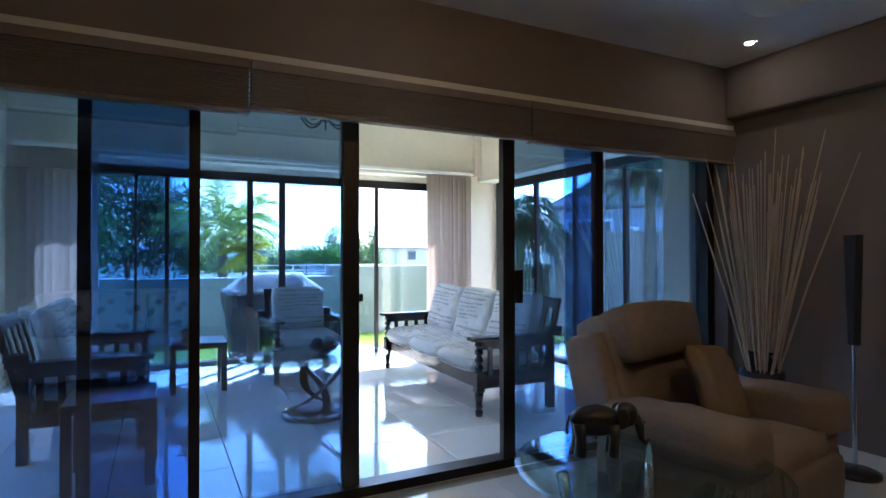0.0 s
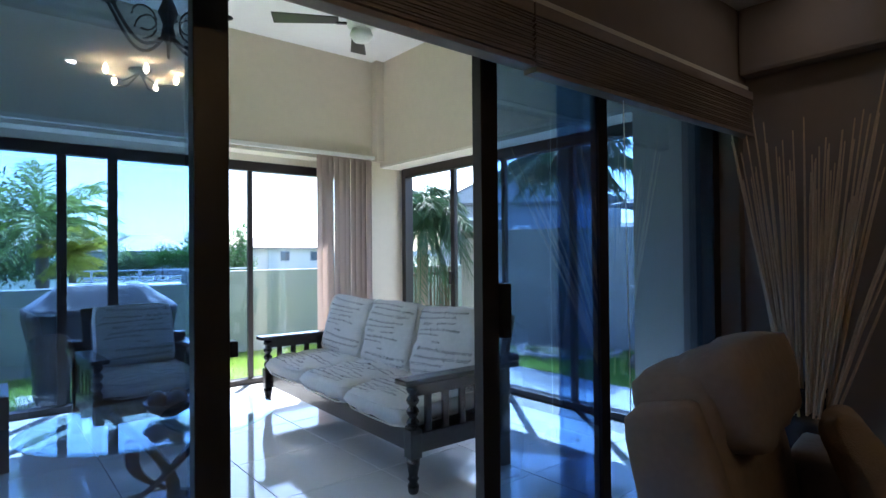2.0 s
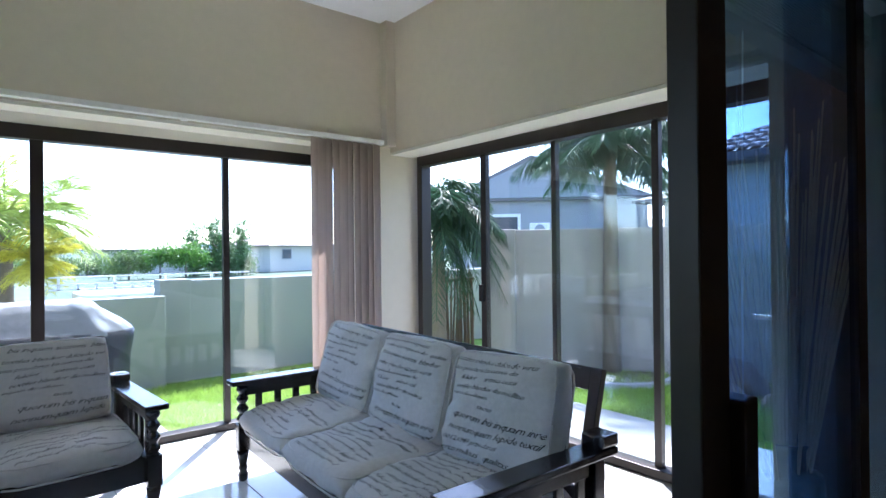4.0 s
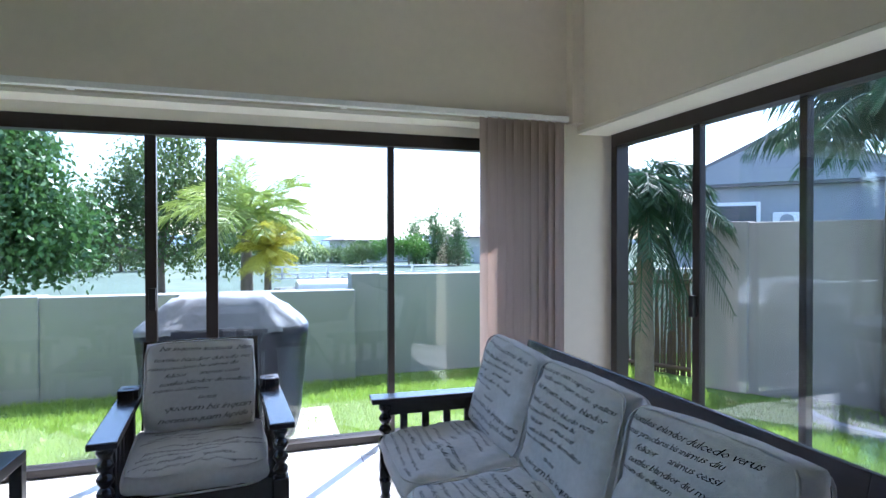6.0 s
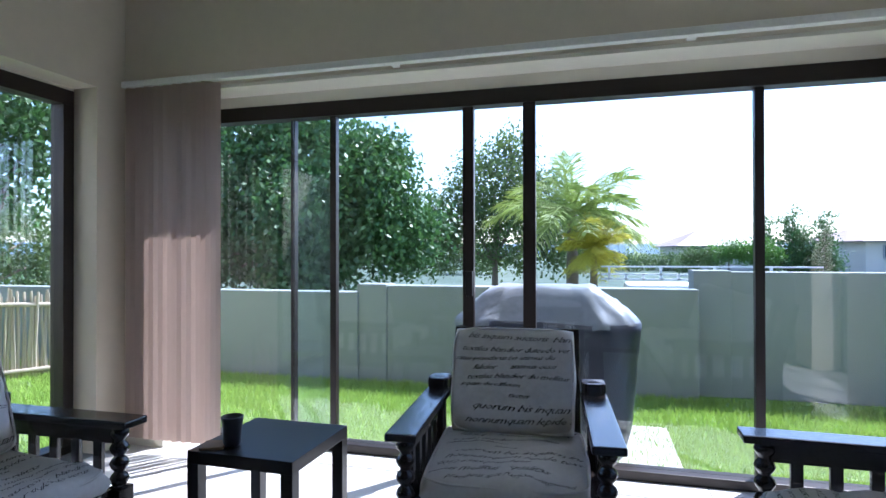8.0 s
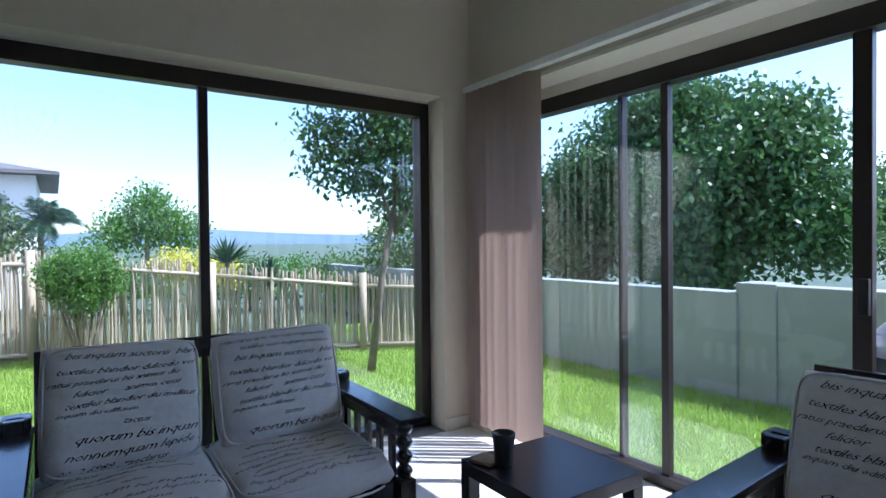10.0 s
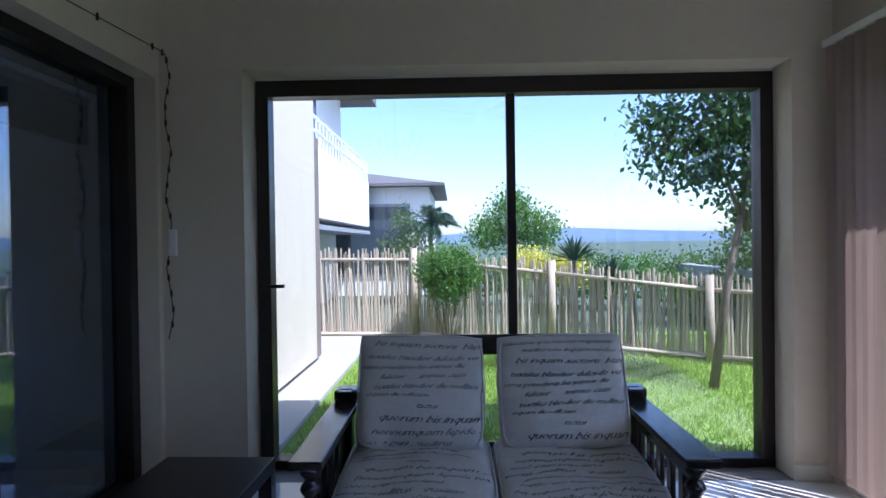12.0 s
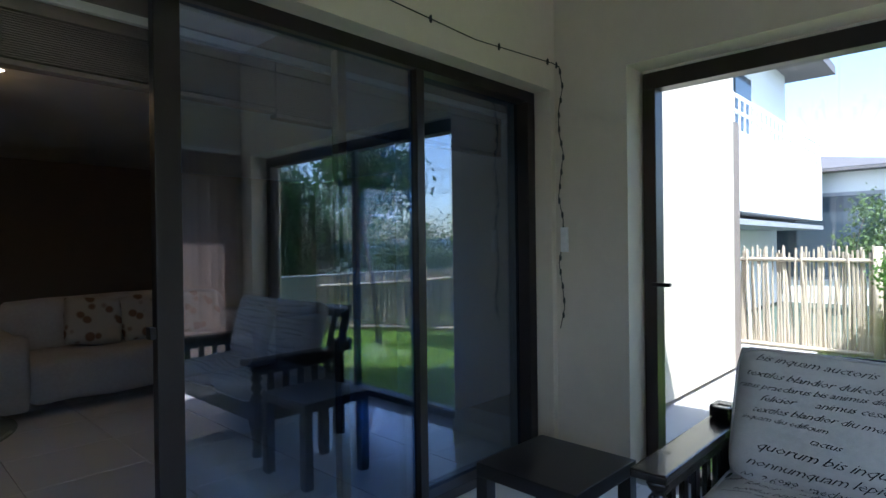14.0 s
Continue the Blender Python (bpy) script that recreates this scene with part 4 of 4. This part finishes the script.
    prof = [(trunk_r * (1.2 - 0.45 * i / 24) * (1.05 if i % 2 else 1.0), h * i / 24) for i in range(25)]
    part("trunk", lathe(prof, 14), M_BARK, root, smooth=True)
    for k in range(fronds):
        a = 2.4 * k + rnd.uniform(-0.2, 0.2)
        el = radians(low + (high - low) * rnd.random())
        L = length * rnd.uniform(0.8, 1.1)
        dip = droop * rnd.uniform(0.8, 1.2) * L
        spine = [Vector((math.cos(a) * math.cos(el) * L * f, math.sin(a) * math.cos(el) * L * f, h + math.sin(el) * L * f - dip * f * f)) for f in [i / 10 for i in range(11)]]
        bm = tube(spine, [0.014 * (1 - 0.85 * i / 10) + 0.002 for i in range(11)], 5)
        side = Vector((-math.sin(a), math.cos(a), 0))
        for i in range(3, 46):
            f = i / 46
            j = min(9, int(f * 10))
            p = spine[j].lerp(spine[j + 1], f * 10 - j)
            t = (spine[j + 1] - spine[j]).normalized()
            ll = L * reach * math.sin(math.pi * (0.10 + 0.80 * f)) * rnd.uniform(0.8, 1.1) + 0.03
            for s in (-1, 1):
                dirv = (side * s * 0.8 + t * 0.75 + Vector((0, 0, hang + rnd.uniform(-0.5, 0.5)))).normalized()
                wv = t * leaf * length
                bm.faces.new([bm.verts.new(q) for q in (p - wv * 0.6, p + wv * 0.6, p + dirv * ll * 0.5 + wv, p + dirv * ll + Vector((0, 0, -0.18 * ll)), p + dirv * ll * 0.5 - wv)])
        part("frond", bm, material, root)
    return root


# north
tree("large dense dark green tree beyond the garden wall", -2.6, 12.4, 4.5, [((-1.6, 0, 2.45), 1.1), ((-0.2, 0.3, 2.9), 1.0), ((0.9, 0, 2.4), 0.95), ((1.5, -0.2, 1.6), 0.75), ((0.2, -0.5, 1.8), 1.0), ((-2.4, 0, 2.2), 0.8), ((-1.0, 0, 1.5), 0.9), ((1.0, 0.2, 2.9), 0.5), ((-1.2, 0.1, 3.4), 0.6), ((-2.9, -0.4, 1.5), 0.8), ((0.3, -0.7, 1.1), 0.7), ((-1.9, -0.6, 1.1), 0.7), ((-0.4, 0.0, 3.5), 0.4)], 64000, 0.095, M_LEAF, 11, 0.16)
tree("feathery olive-green tree beyond the wall", -0.4, 17.5, 4.5, [((0, 0, 3.0), 1.1), ((-1.1, 0.2, 2.3), 0.9), ((1.0, 0, 2.5), 0.9), ((0.3, 0, 1.6), 1.0), ((0.4, 0, 3.9), 0.5), ((-1.9, 0, 1.5), 0.9), ((1.7, 0, 1.5), 0.8)], 24000, 0.09, M_LEAF2, 12, 0.1)
palm("green palm with arching fronds beyond the wall", 1.60, 13.5, 1.95, 34, 1.5, M_PALM, 5, 0.10, -5, 85, 0.40, 0.005, -0.1, 0.30)
palm("small yellow palm beyond the wall", 1.95, 12.7, 1.38, 54, 0.55, M_YPALM, 6, 0.06, -50, 85, 0.15, 0.010, 0.0, 0.34)
for k, x in enumerate((-12.0, -5.5)):
    tree("low leafy tree in a distant garden", x, 30 + 7 * k, 4, [((0, 0, 1.2), 1.3), ((1.2, 0, 0.9), 1.0), ((-1.1, 0, 1.0), 1.1)], 2600, 0.2, M_LEAF2 if k % 2 else M_LEAF, 30 + k, 0.1)
for x, y, h in ((11.5, 39.6, 3.2), (12.7, 39.3, 3.9), (13.5, 39.8, 2.9), (14.2, 38.8, 3.7)):
    tree("slender dark upright tree in a distant garden", x, y, h, [((0.12 * (-1) ** i, 0.1, h * f), 0.62 * (1.25 - f)) for i, f in enumerate((0.2, 0.4, 0.58, 0.76, 0.92))], 2600, 0.15, M_LEAF, int(x * 10), 0.07, name="conifer")
for x, h in ((7.6, 1.5), (9.2, 1.9), (10.6, 2.0)):
    tree("rounded leafy shrub before the distant house", x, 38, 2, [((-0.5, 0, h * 0.62), 0.6), ((0.2, 0, h * 0.75), 0.6), ((0.7, 0, h * 0.6), 0.5)], 2200, 0.13, M_LEAF3 if h > 1.6 else M_LEAF2, int(70 + x), 0.06, name="shrub")
for k in range(6):
    tree("low hazy green shrub far beyond the wall", 2.0 + k * 1.15, 44 + (k * 3) % 5, 1, [((0, 0, 0.7), 0.6), ((0.6, 0, 0.55), 0.5)], 900, 0.16, M_LEAF2, 140 + k, 0.05, name="shrub")

# white lorry rack behind the wall
lr = thing("ladder_rack", "white lorry roof with a long railed ladder rack", "lorry", pose(3.35, 12.6, 0))
part("cab_roof", box(-0.95, 0.35, -0.5, 0.5, GZ, 0.74), M_WHITE, lr, bevel=0.05)
for z in (0.80, 0.87, 0.98):
    part("rail", box(-1.3, 1.55, -0.32, -0.28, z, z + 0.022), M_WHITE, lr)
for k in range(12):
    part("rung", box(-1.2 + k * 0.235, -1.17 + k * 0.235, -0.32, -0.28, 0.80, 0.98 if k % 3 == 0 else 0.88), M_WHITE, lr)
part("bed", box(-1.3, 1.55, -0.5, 0.5, GZ, 0.62), M_GREYH, lr, bevel=0.02)


def house(label, x, y, w, d_, h, rise, yaw, wall, roof, tiles=False, base=GZ, eave=0.5, gable=False):
    root = thing("house", label, "house", pose(x, y, base, 0, 0, yaw))
    part("wall", box(-w / 2, w / 2, -d_ / 2, d_ / 2, 0, h), wall, root)
    W, D = w / 2 + eave, d_ / 2 + eave
    rl = max(0.2, W - D) if W > D else 0.2
    bm = bmesh.new()
    c = [bm.verts.new(p) for p in ((-W, -D, h), (W, -D, h), (W, D, h), (-W, D, h))]
    r = [bm.verts.new((-rl, 0, h + rise)), bm.verts.new((rl, 0, h + rise))]
    if gable:
        r[0].co, r[1].co = (-0.15 * W, -D, h + rise), (-0.15 * W, D, h + rise)
        faces = ((c[0], c[1], r[0]), (c[1], c[2], r[1], r[0]), (c[2], c[3], r[1]), (c[3], c[0], r[0], r[1]), (c[3], c[2], c[1], c[0]))
        k = 0.97
        tri = bmesh.new()
        f_ = [tri.verts.new(p) for p in ((-W * k, -D - 0.03, h), (W * k, -D - 0.03, h), (-0.15 * W, -D - 0.03, h + rise * 0.88))]
        g_ = [tri.verts.new(v.co + Vector((0, 0.06, 0))) for v in f_]
        for q in ((f_[0], f_[1], f_[2]), (g_[2], g_[1], g_[0]), (f_[0], g_[0], g_[1], f_[1]), (f_[1], g_[1], g_[2], f_[2]), (f_[2], g_[2], g_[0], f_[0])):
            tri.faces.new(q)
        part("gable_wall", tri, wall, root)
    else:
        faces = ((c[0], c[1], r[1], r[0]), (c[1], c[2], r[1]), (c[2], c[3], r[0], r[1]), (c[3], c[0], r[0]), (c[3], c[2], c[1], c[0]))
    for q in faces:
        bm.faces.new(q)
    part("roof", bm, roof, root)
    part("fascia", box(-W - 0.02, W + 0.02, -D - 0.02, D + 0.02, h - (0.16 if tiles else 0.07), h - 0.01), M_ROOFG, root)
    if tiles:
        bm = bmesh.new()
        slope = (Vector((0, 0, h + rise)) - Vector((0, -D, h)))
        n = int(D / 0.24)
        for row in range(n):
            f = row / n
            half = W - (W - rl) * f
            z, yy = h + rise * f, -D + D * f
            for k in range(int(2 * half / 0.22)):
                xx = -half + 0.11 + k * 0.22
                pts = [Vector((xx + 0.095 * math.cos(t), 0, 0.05 * math.sin(t))) for t in (0, 0.8, 1.57, 2.34, 3.14)]
                lo = [bm.verts.new(p + Vector((0, yy - 0.04, z + 0.035))) for p in pts]
                hi = [bm.verts.new(p + Vector((0, yy + D / n, z + rise / n + 0.01))) for p in pts]
                for i in range(4):
                    bm.faces.new((lo[i], lo[i + 1], hi[i + 1], hi[i]))
                bm.faces.new(lo)
        tagged(part("roof_tiles", bm, roof, root), kind="stuff")
    return root


def window(root, x, y, z, w, h, along="x", frame=M_WHITE):
    wn_ = part("window", box(x - w / 2, x + w / 2, y - 0.03, y + 0.01, z, z + h) if along == "x" else box(x - 0.03, x + 0.03, y - w / 2, y + w / 2, z, z + h), frame, root)
    part("pane", box(x - w / 2 + 0.08, x + w / 2 - 0.08, y - 0.05, y - 0.03, z + 0.08, z + h - 0.08) if along == "x" else box(x + 0.03, x + 0.05, y - w / 2 + 0.08, y + w / 2 - 0.08, z + 0.08, z + h - 0.08), M_DGLASS, wn_)


h1 = house("distant cream house with a clay tile roof", 10.6, 49.5, 6.4, 4.5, 1.75, 1.3, 12, M_CREAMH, M_ROOFT)
h2 = house("distant cream house with a clay tile roof", 19.9, 45.5, 6.6, 5.0, 1.95, 1.25, 16, M_CREAMH, M_ROOFT)
for hh, xs in ((h1, (-2, 0.5)), (h2, (-1.8, 1.2))):
    for x in xs:
        window(hh, x, -2.27 if hh is h1 else -2.52, 0.9, 0.9, 0.8, frame=M_GREYH)

# east neighbours
eh = house("pale single-storey house with a clay tile roof and grey gutters", 15.2, 1.75, 11.5, 7.0, 3.05, 1.75, -90, M_CREAMH, M_ROOFT, True)
window(eh, 2.8, -3.52, 1.35, 1.4, 0.7)
part("gutter", box(-6.3, 6.3, -4.06, -3.98, 2.92, 3.03), M_ROOFG, eh, "grey gutter")
part("downpipe", tube([(-5.55, -3.9, 2.95), (-5.55, -3.62, 2.6), (-5.55, -3.58, 0.3)], 0.05, 8), M_ROOFG, eh, "grey downpipe")
house("low grey outbuilding with a sheet roof", 15.0, 8.55, 2.0, 2.6, 2.55, 0.5, -90, M_CREAMH, M_ROOFG)
gh = house("grey plastered two-storey house with low pitched roof", 14.4, 13.9, 5.0, 5.0, 2.75, 1.1, -46, M_GREYH, M_ROOFG, eave=0.15, gable=True)
window(gh, -1.35, -2.51, 0.9, 1.35, 1.45)
part("air_conditioner", box(-0.45, 0.05, -2.75, -2.5, 1.75, 2.1), M_PLASTIC, gh, "white air-conditioning unit", bevel=0.02)
part("fan_grille", lathe([(0.13, -2.765), (0.13, -2.755)], 16, None, pose(-0.2, 0, 1.93, 90) @ Matrix.Diagonal((1, 1, -1, 1))), M_GREYH, gh)
house("low grey house behind the wall", 16.2, 11.2, 3.6, 3.0, 1.85, 0.4, -60, M_GREYH, M_ROOFG)
palm("tall palm with a grey trunk inside the boundary wall", 6.85, 6.35, 2.62, 48, 1.12, M_DPALM, 8, 0.085, -5, 75, 0.50, 0.007, -0.8, 0.32)
palm("palm with hanging dark fronds by the corner", 5.55, 7.85, 1.95, 56, 0.95, M_DPALM, 9, 0.08, -60, 75, 0.70, 0.008, -0.5, 0.34)
ring = thing("planter_ring", "curved pale concrete edging round the palm", "edging", pose(6.80, 6.30, GZ))
part("kerb", lathe([(0.58, 0.0), (0.60, 0.06), (0.68, 0.06), (0.70, 0.0)], 36), M_CONC, ring)
part("bed", lathe([(0.57, 0.0), (0.57, 0.03)], 30), M_BARK, ring, "dark soil bed")


def boulder(x, y, r, seed, sx=1.2):
    bm = bmesh.new()
    bmesh.ops.create_icosphere(bm, subdivisions=4, radius=1)
    for v in bm.verts:
        k = 1 + 0.28 * noise.noise(v.co * 1.3 + Vector((seed, 0, 0))) + 0.07 * noise.noise(v.co * 4 + Vector((seed, 3, 0)))
        v.co = Vector((v.co.x * r * sx * k, v.co.y * r * k, max(-0.25, v.co.z) * r * 0.85 * k))
    ob = tagged(part("boulder", bm, M_ROCK, smooth=True), "rounded brown garden boulder on the lawn", "rock", "garden boulders")
    ob.matrix_basis = pose(x, y, GZ + r * 0.15, 0, 0, seed * 40)


boulder(7.05, 5.10, 0.30, 1)
boulder(6.55, 4.98, 0.21, 2)
boulder(6.78, 4.42, 0.20, 3, 1.6)

# west neighbours
nb = thing("neighbour_house", "white plastered house with a railed balcony", "house", pose(0, 0, 0))
part("wall", box(-13.5, -6.6, -4.0, 1.6, GZ, 5.2), M_WHITE, nb)
part("balcony", box(-12.2, -6.3, 1.55, 2.55, 1.69, 2.80), M_WHITE, nb, "solid white balcony front", bevel=0.01)
part("shade_slab", box(-12.0, -6.3, 1.6, 2.6, 1.50, 1.58), M_GREYH, nb, "grey slab under the balcony")
for z in (3.27, 3.05):
    part("balcony_rail", box(-12.2, -6.3, 2.50, 2.54, z, z + 0.03), M_RAIL, nb)
for k in range(24):
    part("baluster", box(-12.2 + k * 0.25, -12.18 + k * 0.25, 2.51, 2.53, 2.80, 3.27), M_RAIL, nb)
part("balcony_door", box(-8.6, -7.4, 1.60, 1.65, 2.80, 4.6), M_DGLASS, nb)
part("upper_window", box(-10.6, -9.6, 1.60, 1.64, 3.4, 4.5), M_DGLASS, nb)
part("roof", box(-14.2, -6.0, -4.5, 2.5, 5.2, 5.4), M_ROOFG, nb)
n2 = house("white house with a shallow grey roof", -15.0, 1.85, 4.4, 4.6, 2.9, 0.6, 90, M_WHITE, M_ROOFG, eave=0.4)
window(n2, 0.6, -2.32, 0.5, 2.2, 1.9, frame=M_GREYH)
palm("small palm beyond the fence", -11.0, 4.15, 1.75, 30, 0.85, M_DPALM, 15, 0.06, -10, 80, 0.5, 0.007)
tree("slender shrub beyond the fence", -10.6, 3.3, 2, [((0, 0, 1.2), 0.3), ((0.1, 0.2, 1.9), 0.28), ((0, 0.5, 1.3), 0.4)], 1800, 0.07, M_LEAF2, 52, 0.03, name="shrub")
tree("round leafy tree beyond the fence", -14.0, 6.3, 3, [((0, 0, 1.9), 0.85), ((0.2, 0.7, 1.7), 0.7), ((0, -0.7, 1.6), 0.6), ((0, 0.1, 2.4), 0.5)], 7000, 0.09, M_LEAF3, 53, 0.08)
tree("dense olive tree behind the fence", -6.6, 9.6, 3, [((0, 0, 1.3), 0.8), ((0.2, 0.8, 1.5), 0.8), ((0, 1.7, 1.2), 0.8), ((0, -0.4, 0.9), 0.6)], 8000, 0.07, M_LEAF2, 54, 0.07)
tree("slender garden tree with dark glossy leaves and a leaning trunk", -3.05, 7.0, 3, [((0.1, 0.35, 2.55), 0.55), ((-0.1, -0.15, 2.2), 0.42), ((0.0, 0.5, 1.9), 0.4), ((0.1, 0.2, 3.1), 0.55), ((-0.1, -0.45, 2.45), 0.25), ((0, 0.75, 2.4), 0.45)], 9000, 0.065, M_LEAF, 55, 0.045, (0.1, 0.35))
bush = tree("round clipped green bush on bare stems by the fence", -5.35, 4.62, 1.4, [((0, 0, 1.05), 0.34), ((0, 0.16, 0.98), 0.26), ((0, -0.18, 1.0), 0.26), ((0, 0, 0.85), 0.3)], 18000, 0.032, M_LEAF3, 56, 0.02, name="bush")
for k in range(7):
    a = 0.9 * k
    part("stem", tube([(0.04 * math.cos(a), 0.04 * math.sin(a), 0), (0.10 * math.cos(a), 0.14 * math.sin(a), 0.35), (0.2 * math.cos(a), 0.28 * math.sin(a), 0.85)], [0.016, 0.012, 0.007], 6), M_BARK, bush, smooth=True)


def spiky(label, x, y, z, r, n, material, seed):
    root = thing("spiky_plant", label, "plant", pose(x, y, GZ))
    rnd = random.Random(seed)
    part("stem", tube([(0, 0, -0.02), (0, 0, z)], 0.04, 8), M_BARK, root)
    for k in range(n):
        a, e = rnd.uniform(0, 6.283), rnd.uniform(0.1, 1.45)
        dv_ = Vector((math.cos(a) * math.cos(e), math.sin(a) * math.cos(e), math.sin(e)))
        sd = dv_.cross(Vector((0, 0, 1))).normalized() * 0.028
        L = r * rnd.uniform(0.8, 1.1)
        bm = bmesh.new()
        o = Vector((0, 0, z))
        q = [bm.verts.new(p) for p in (o - sd, o + sd, o + dv_ * L * 0.5 + sd, o + dv_ * L - Vector((0, 0, 0.1 * L)), o + dv_ * L * 0.5 - sd)]
        bm.faces.new(q)
        part("leaf", bm, material, root)


spiky("grey-green spiky aloe beyond the fence", -8.2, 6.85, 1.0, 0.55, 46, M_DPALM, 1)
spiky("grey-green spiky aloe beyond the fence", -6.9, 7.15, 0.65, 0.55, 46, M_DPALM, 2)
tree("yellow flowering shrub beyond the fence", -8.8, 6.3, 1, [((0, 0, 0.9), 0.35), ((0, 0.6, 0.8), 0.35), ((0, -0.3, 1.0), 0.3)], 3000, 0.05, M_YPALM, 57, 0.02, name="shrub")
tree("bright green shrub beyond the fence", -7.0, 8.3, 1, [((0, 0, 0.55), 0.35), ((0, 0.5, 0.5), 0.3)], 2000, 0.05, M_LEAF3, 58, 0.02, name="shrub")

for k, (x, y) in enumerate(((-10.5, 5.4), (-12.5, 7.6), (-9.5, 7.6), (-11.5, 9.5), (-9.0, 9.6), (-13.0, 11.5), (-7.5, 11.6), (-15.5, 9.0))):
    tree("leafy garden shrub beyond the pole fence", x, y, 1, [((0, 0, 0.6), 0.5), ((0.2, 0.6, 0.55), 0.45), ((0, -0.5, 0.65), 0.45)], 2600, 0.07, (M_LEAF3, M_LEAF2, M_LEAF)[k % 3], 80 + k, 0.03, name="shrub")

# far hills, with aerial haze painted into their blue colour
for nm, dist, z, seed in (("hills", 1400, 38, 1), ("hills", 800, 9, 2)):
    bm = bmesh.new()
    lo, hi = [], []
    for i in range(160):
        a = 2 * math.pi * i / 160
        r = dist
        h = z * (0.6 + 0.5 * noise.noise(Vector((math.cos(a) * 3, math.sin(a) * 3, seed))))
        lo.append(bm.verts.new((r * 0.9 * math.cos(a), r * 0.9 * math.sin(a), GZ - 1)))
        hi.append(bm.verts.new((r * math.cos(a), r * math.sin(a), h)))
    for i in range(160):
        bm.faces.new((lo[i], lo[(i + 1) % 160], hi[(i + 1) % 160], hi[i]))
    tagged(part(nm, bm, M_HILL), "distant hills with haze painted in as blue", "hills", kind="structure")

# ---- pole fences ----
def stick_mesh(name, h, r, seed):
    rnd = random.Random(seed)
    b = tube([(0, 0, 0), (rnd.uniform(-0.018, 0.018), rnd.uniform(-0.012, 0.012), h * 0.3), (rnd.uniform(-0.022, 0.022), rnd.uniform(-0.012, 0.012), h * 0.68), (rnd.uniform(-0.02, 0.02), 0, h)], [r, r * 0.95, r * 0.88, r * 0.72], 6)
    me = bpy.data.meshes.new(name)
    b.to_mesh(me)
    b.free()
    return me


def pole_fence(name, label, posts, material, step, seed):
    root = thing(name, label, "fence")
    meshes = []
    for k in range(8):
        me = stick_mesh("pole", 1.0, 0.0148 + 0.002 * (k % 3), seed + k)
        me.materials.append(material)
        meshes.append(me)
    rnd = random.Random(seed)
    for (xa, ya, ta), (xb, yb, tb) in zip(posts, posts[1:]):
        A, B = Vector((xa, ya, 0)), Vector((xb, yb, 0))
        side = (B - A).normalized().cross(Vector((0, 0, 1)))
        if side.dot(Vector((2, 4.7, 0)) - A) < 0:
            side = -side
        part("post", tube([A + side * 0.05 + Vector((0, 0, GZ)), A + side * 0.05 + Vector((0, 0, ta + 0.03))], 0.045, 10), material, root, smooth=True)
        for dz in (-0.13, None):
            za, zb = (ta + dz, tb + dz) if dz else (GZ + 0.08, GZ + 0.08)
            part("rail", tube([A + side * 0.03 + Vector((0, 0, za)), B + side * 0.03 + Vector((0, 0, zb))], 0.025, 8), material, root, smooth=True)
        n = int((B - A).length / step)
        for k in range(n):
            f = (k + 0.5) / n
            p = A.lerp(B, f)
            ob = new("pole", meshes[rnd.randrange(8)])
            ob.parent = root
            h = ta + (tb - ta) * f - GZ + rnd.uniform(-0.06, 0.05)
            ob.matrix_basis = Matrix.LocRotScale((p.x + rnd.uniform(-0.01, 0.01), p.y, GZ), Euler((rnd.uniform(-0.03, 0.03), rnd.uniform(-0.03, 0.03), rnd.uniform(0, 6))), (1, 1, h))


pole_fence("pole_fence", "weathered thin-pole fence with round posts", [(-6.1, 1.9, 1.18), (-5.95, 4.15, 1.16), (-5.17, 5.96, 0.99), (-4.2, 7.5, 0.84), (-3.3, 9.2, 0.74)], M_STICK, 0.0285, 3)
pole_fence("gate_fence", "dark brown rough pole gate beside the wall", [(5.75, 9.2, 0.98), (6.35, 8.1, 1.08)], M_DSTICK, 0.032, 9)

# ---- floor tiles ----
tile = bpy.data.meshes.new("tile")
b = box(-0.298, 0.298, -0.298, 0.298, -0.006, 0.0)
bmesh.ops.bevel(b, geom=[e for e in b.edges if e.verts[0].co.z > -0.001 and e.verts[1].co.z > -0.001], offset=0.0015, segments=1, affect="EDGES")
b.to_mesh(tile)
b.free()
tile.materials.append(M_TILE)


def lay(parent, x0, x1, y0, y1, ox, oy):
    """Tiles over a rectangle; those at the edge are cut."""
    i0, j0 = math.floor((x0 - ox) / 0.6), math.floor((y0 - oy) / 0.6)
    for i in range(i0, math.ceil((x1 - ox) / 0.6)):
        for j in range(j0, math.ceil((y1 - oy) / 0.6)):
            a, b_ = max(x0, ox + i * 0.6), min(x1, ox + (i + 1) * 0.6)
            c, d_ = max(y0, oy + j * 0.6), min(y1, oy + (j + 1) * 0.6)
            if b_ - a < 0.02 or d_ - c < 0.02:
                continue
            ob = new("tile", tile)
            ob.parent = parent
            ob.matrix_basis = Matrix.LocRotScale(((a + b_) / 2, (c + d_) / 2, 0), None, ((b_ - a) / 0.6, (d_ - c) / 0.6, 1))


lay(floor_sun, XW, XE, YD - 0.06, YN, 0.1, 0.06)
lay(floor_sun, XW, XE, YN, YNW - 0.06, 0.1, 0.06)
lay(floor, -1.4, LE, -1.4, 2.85, 0.1, 0.15)
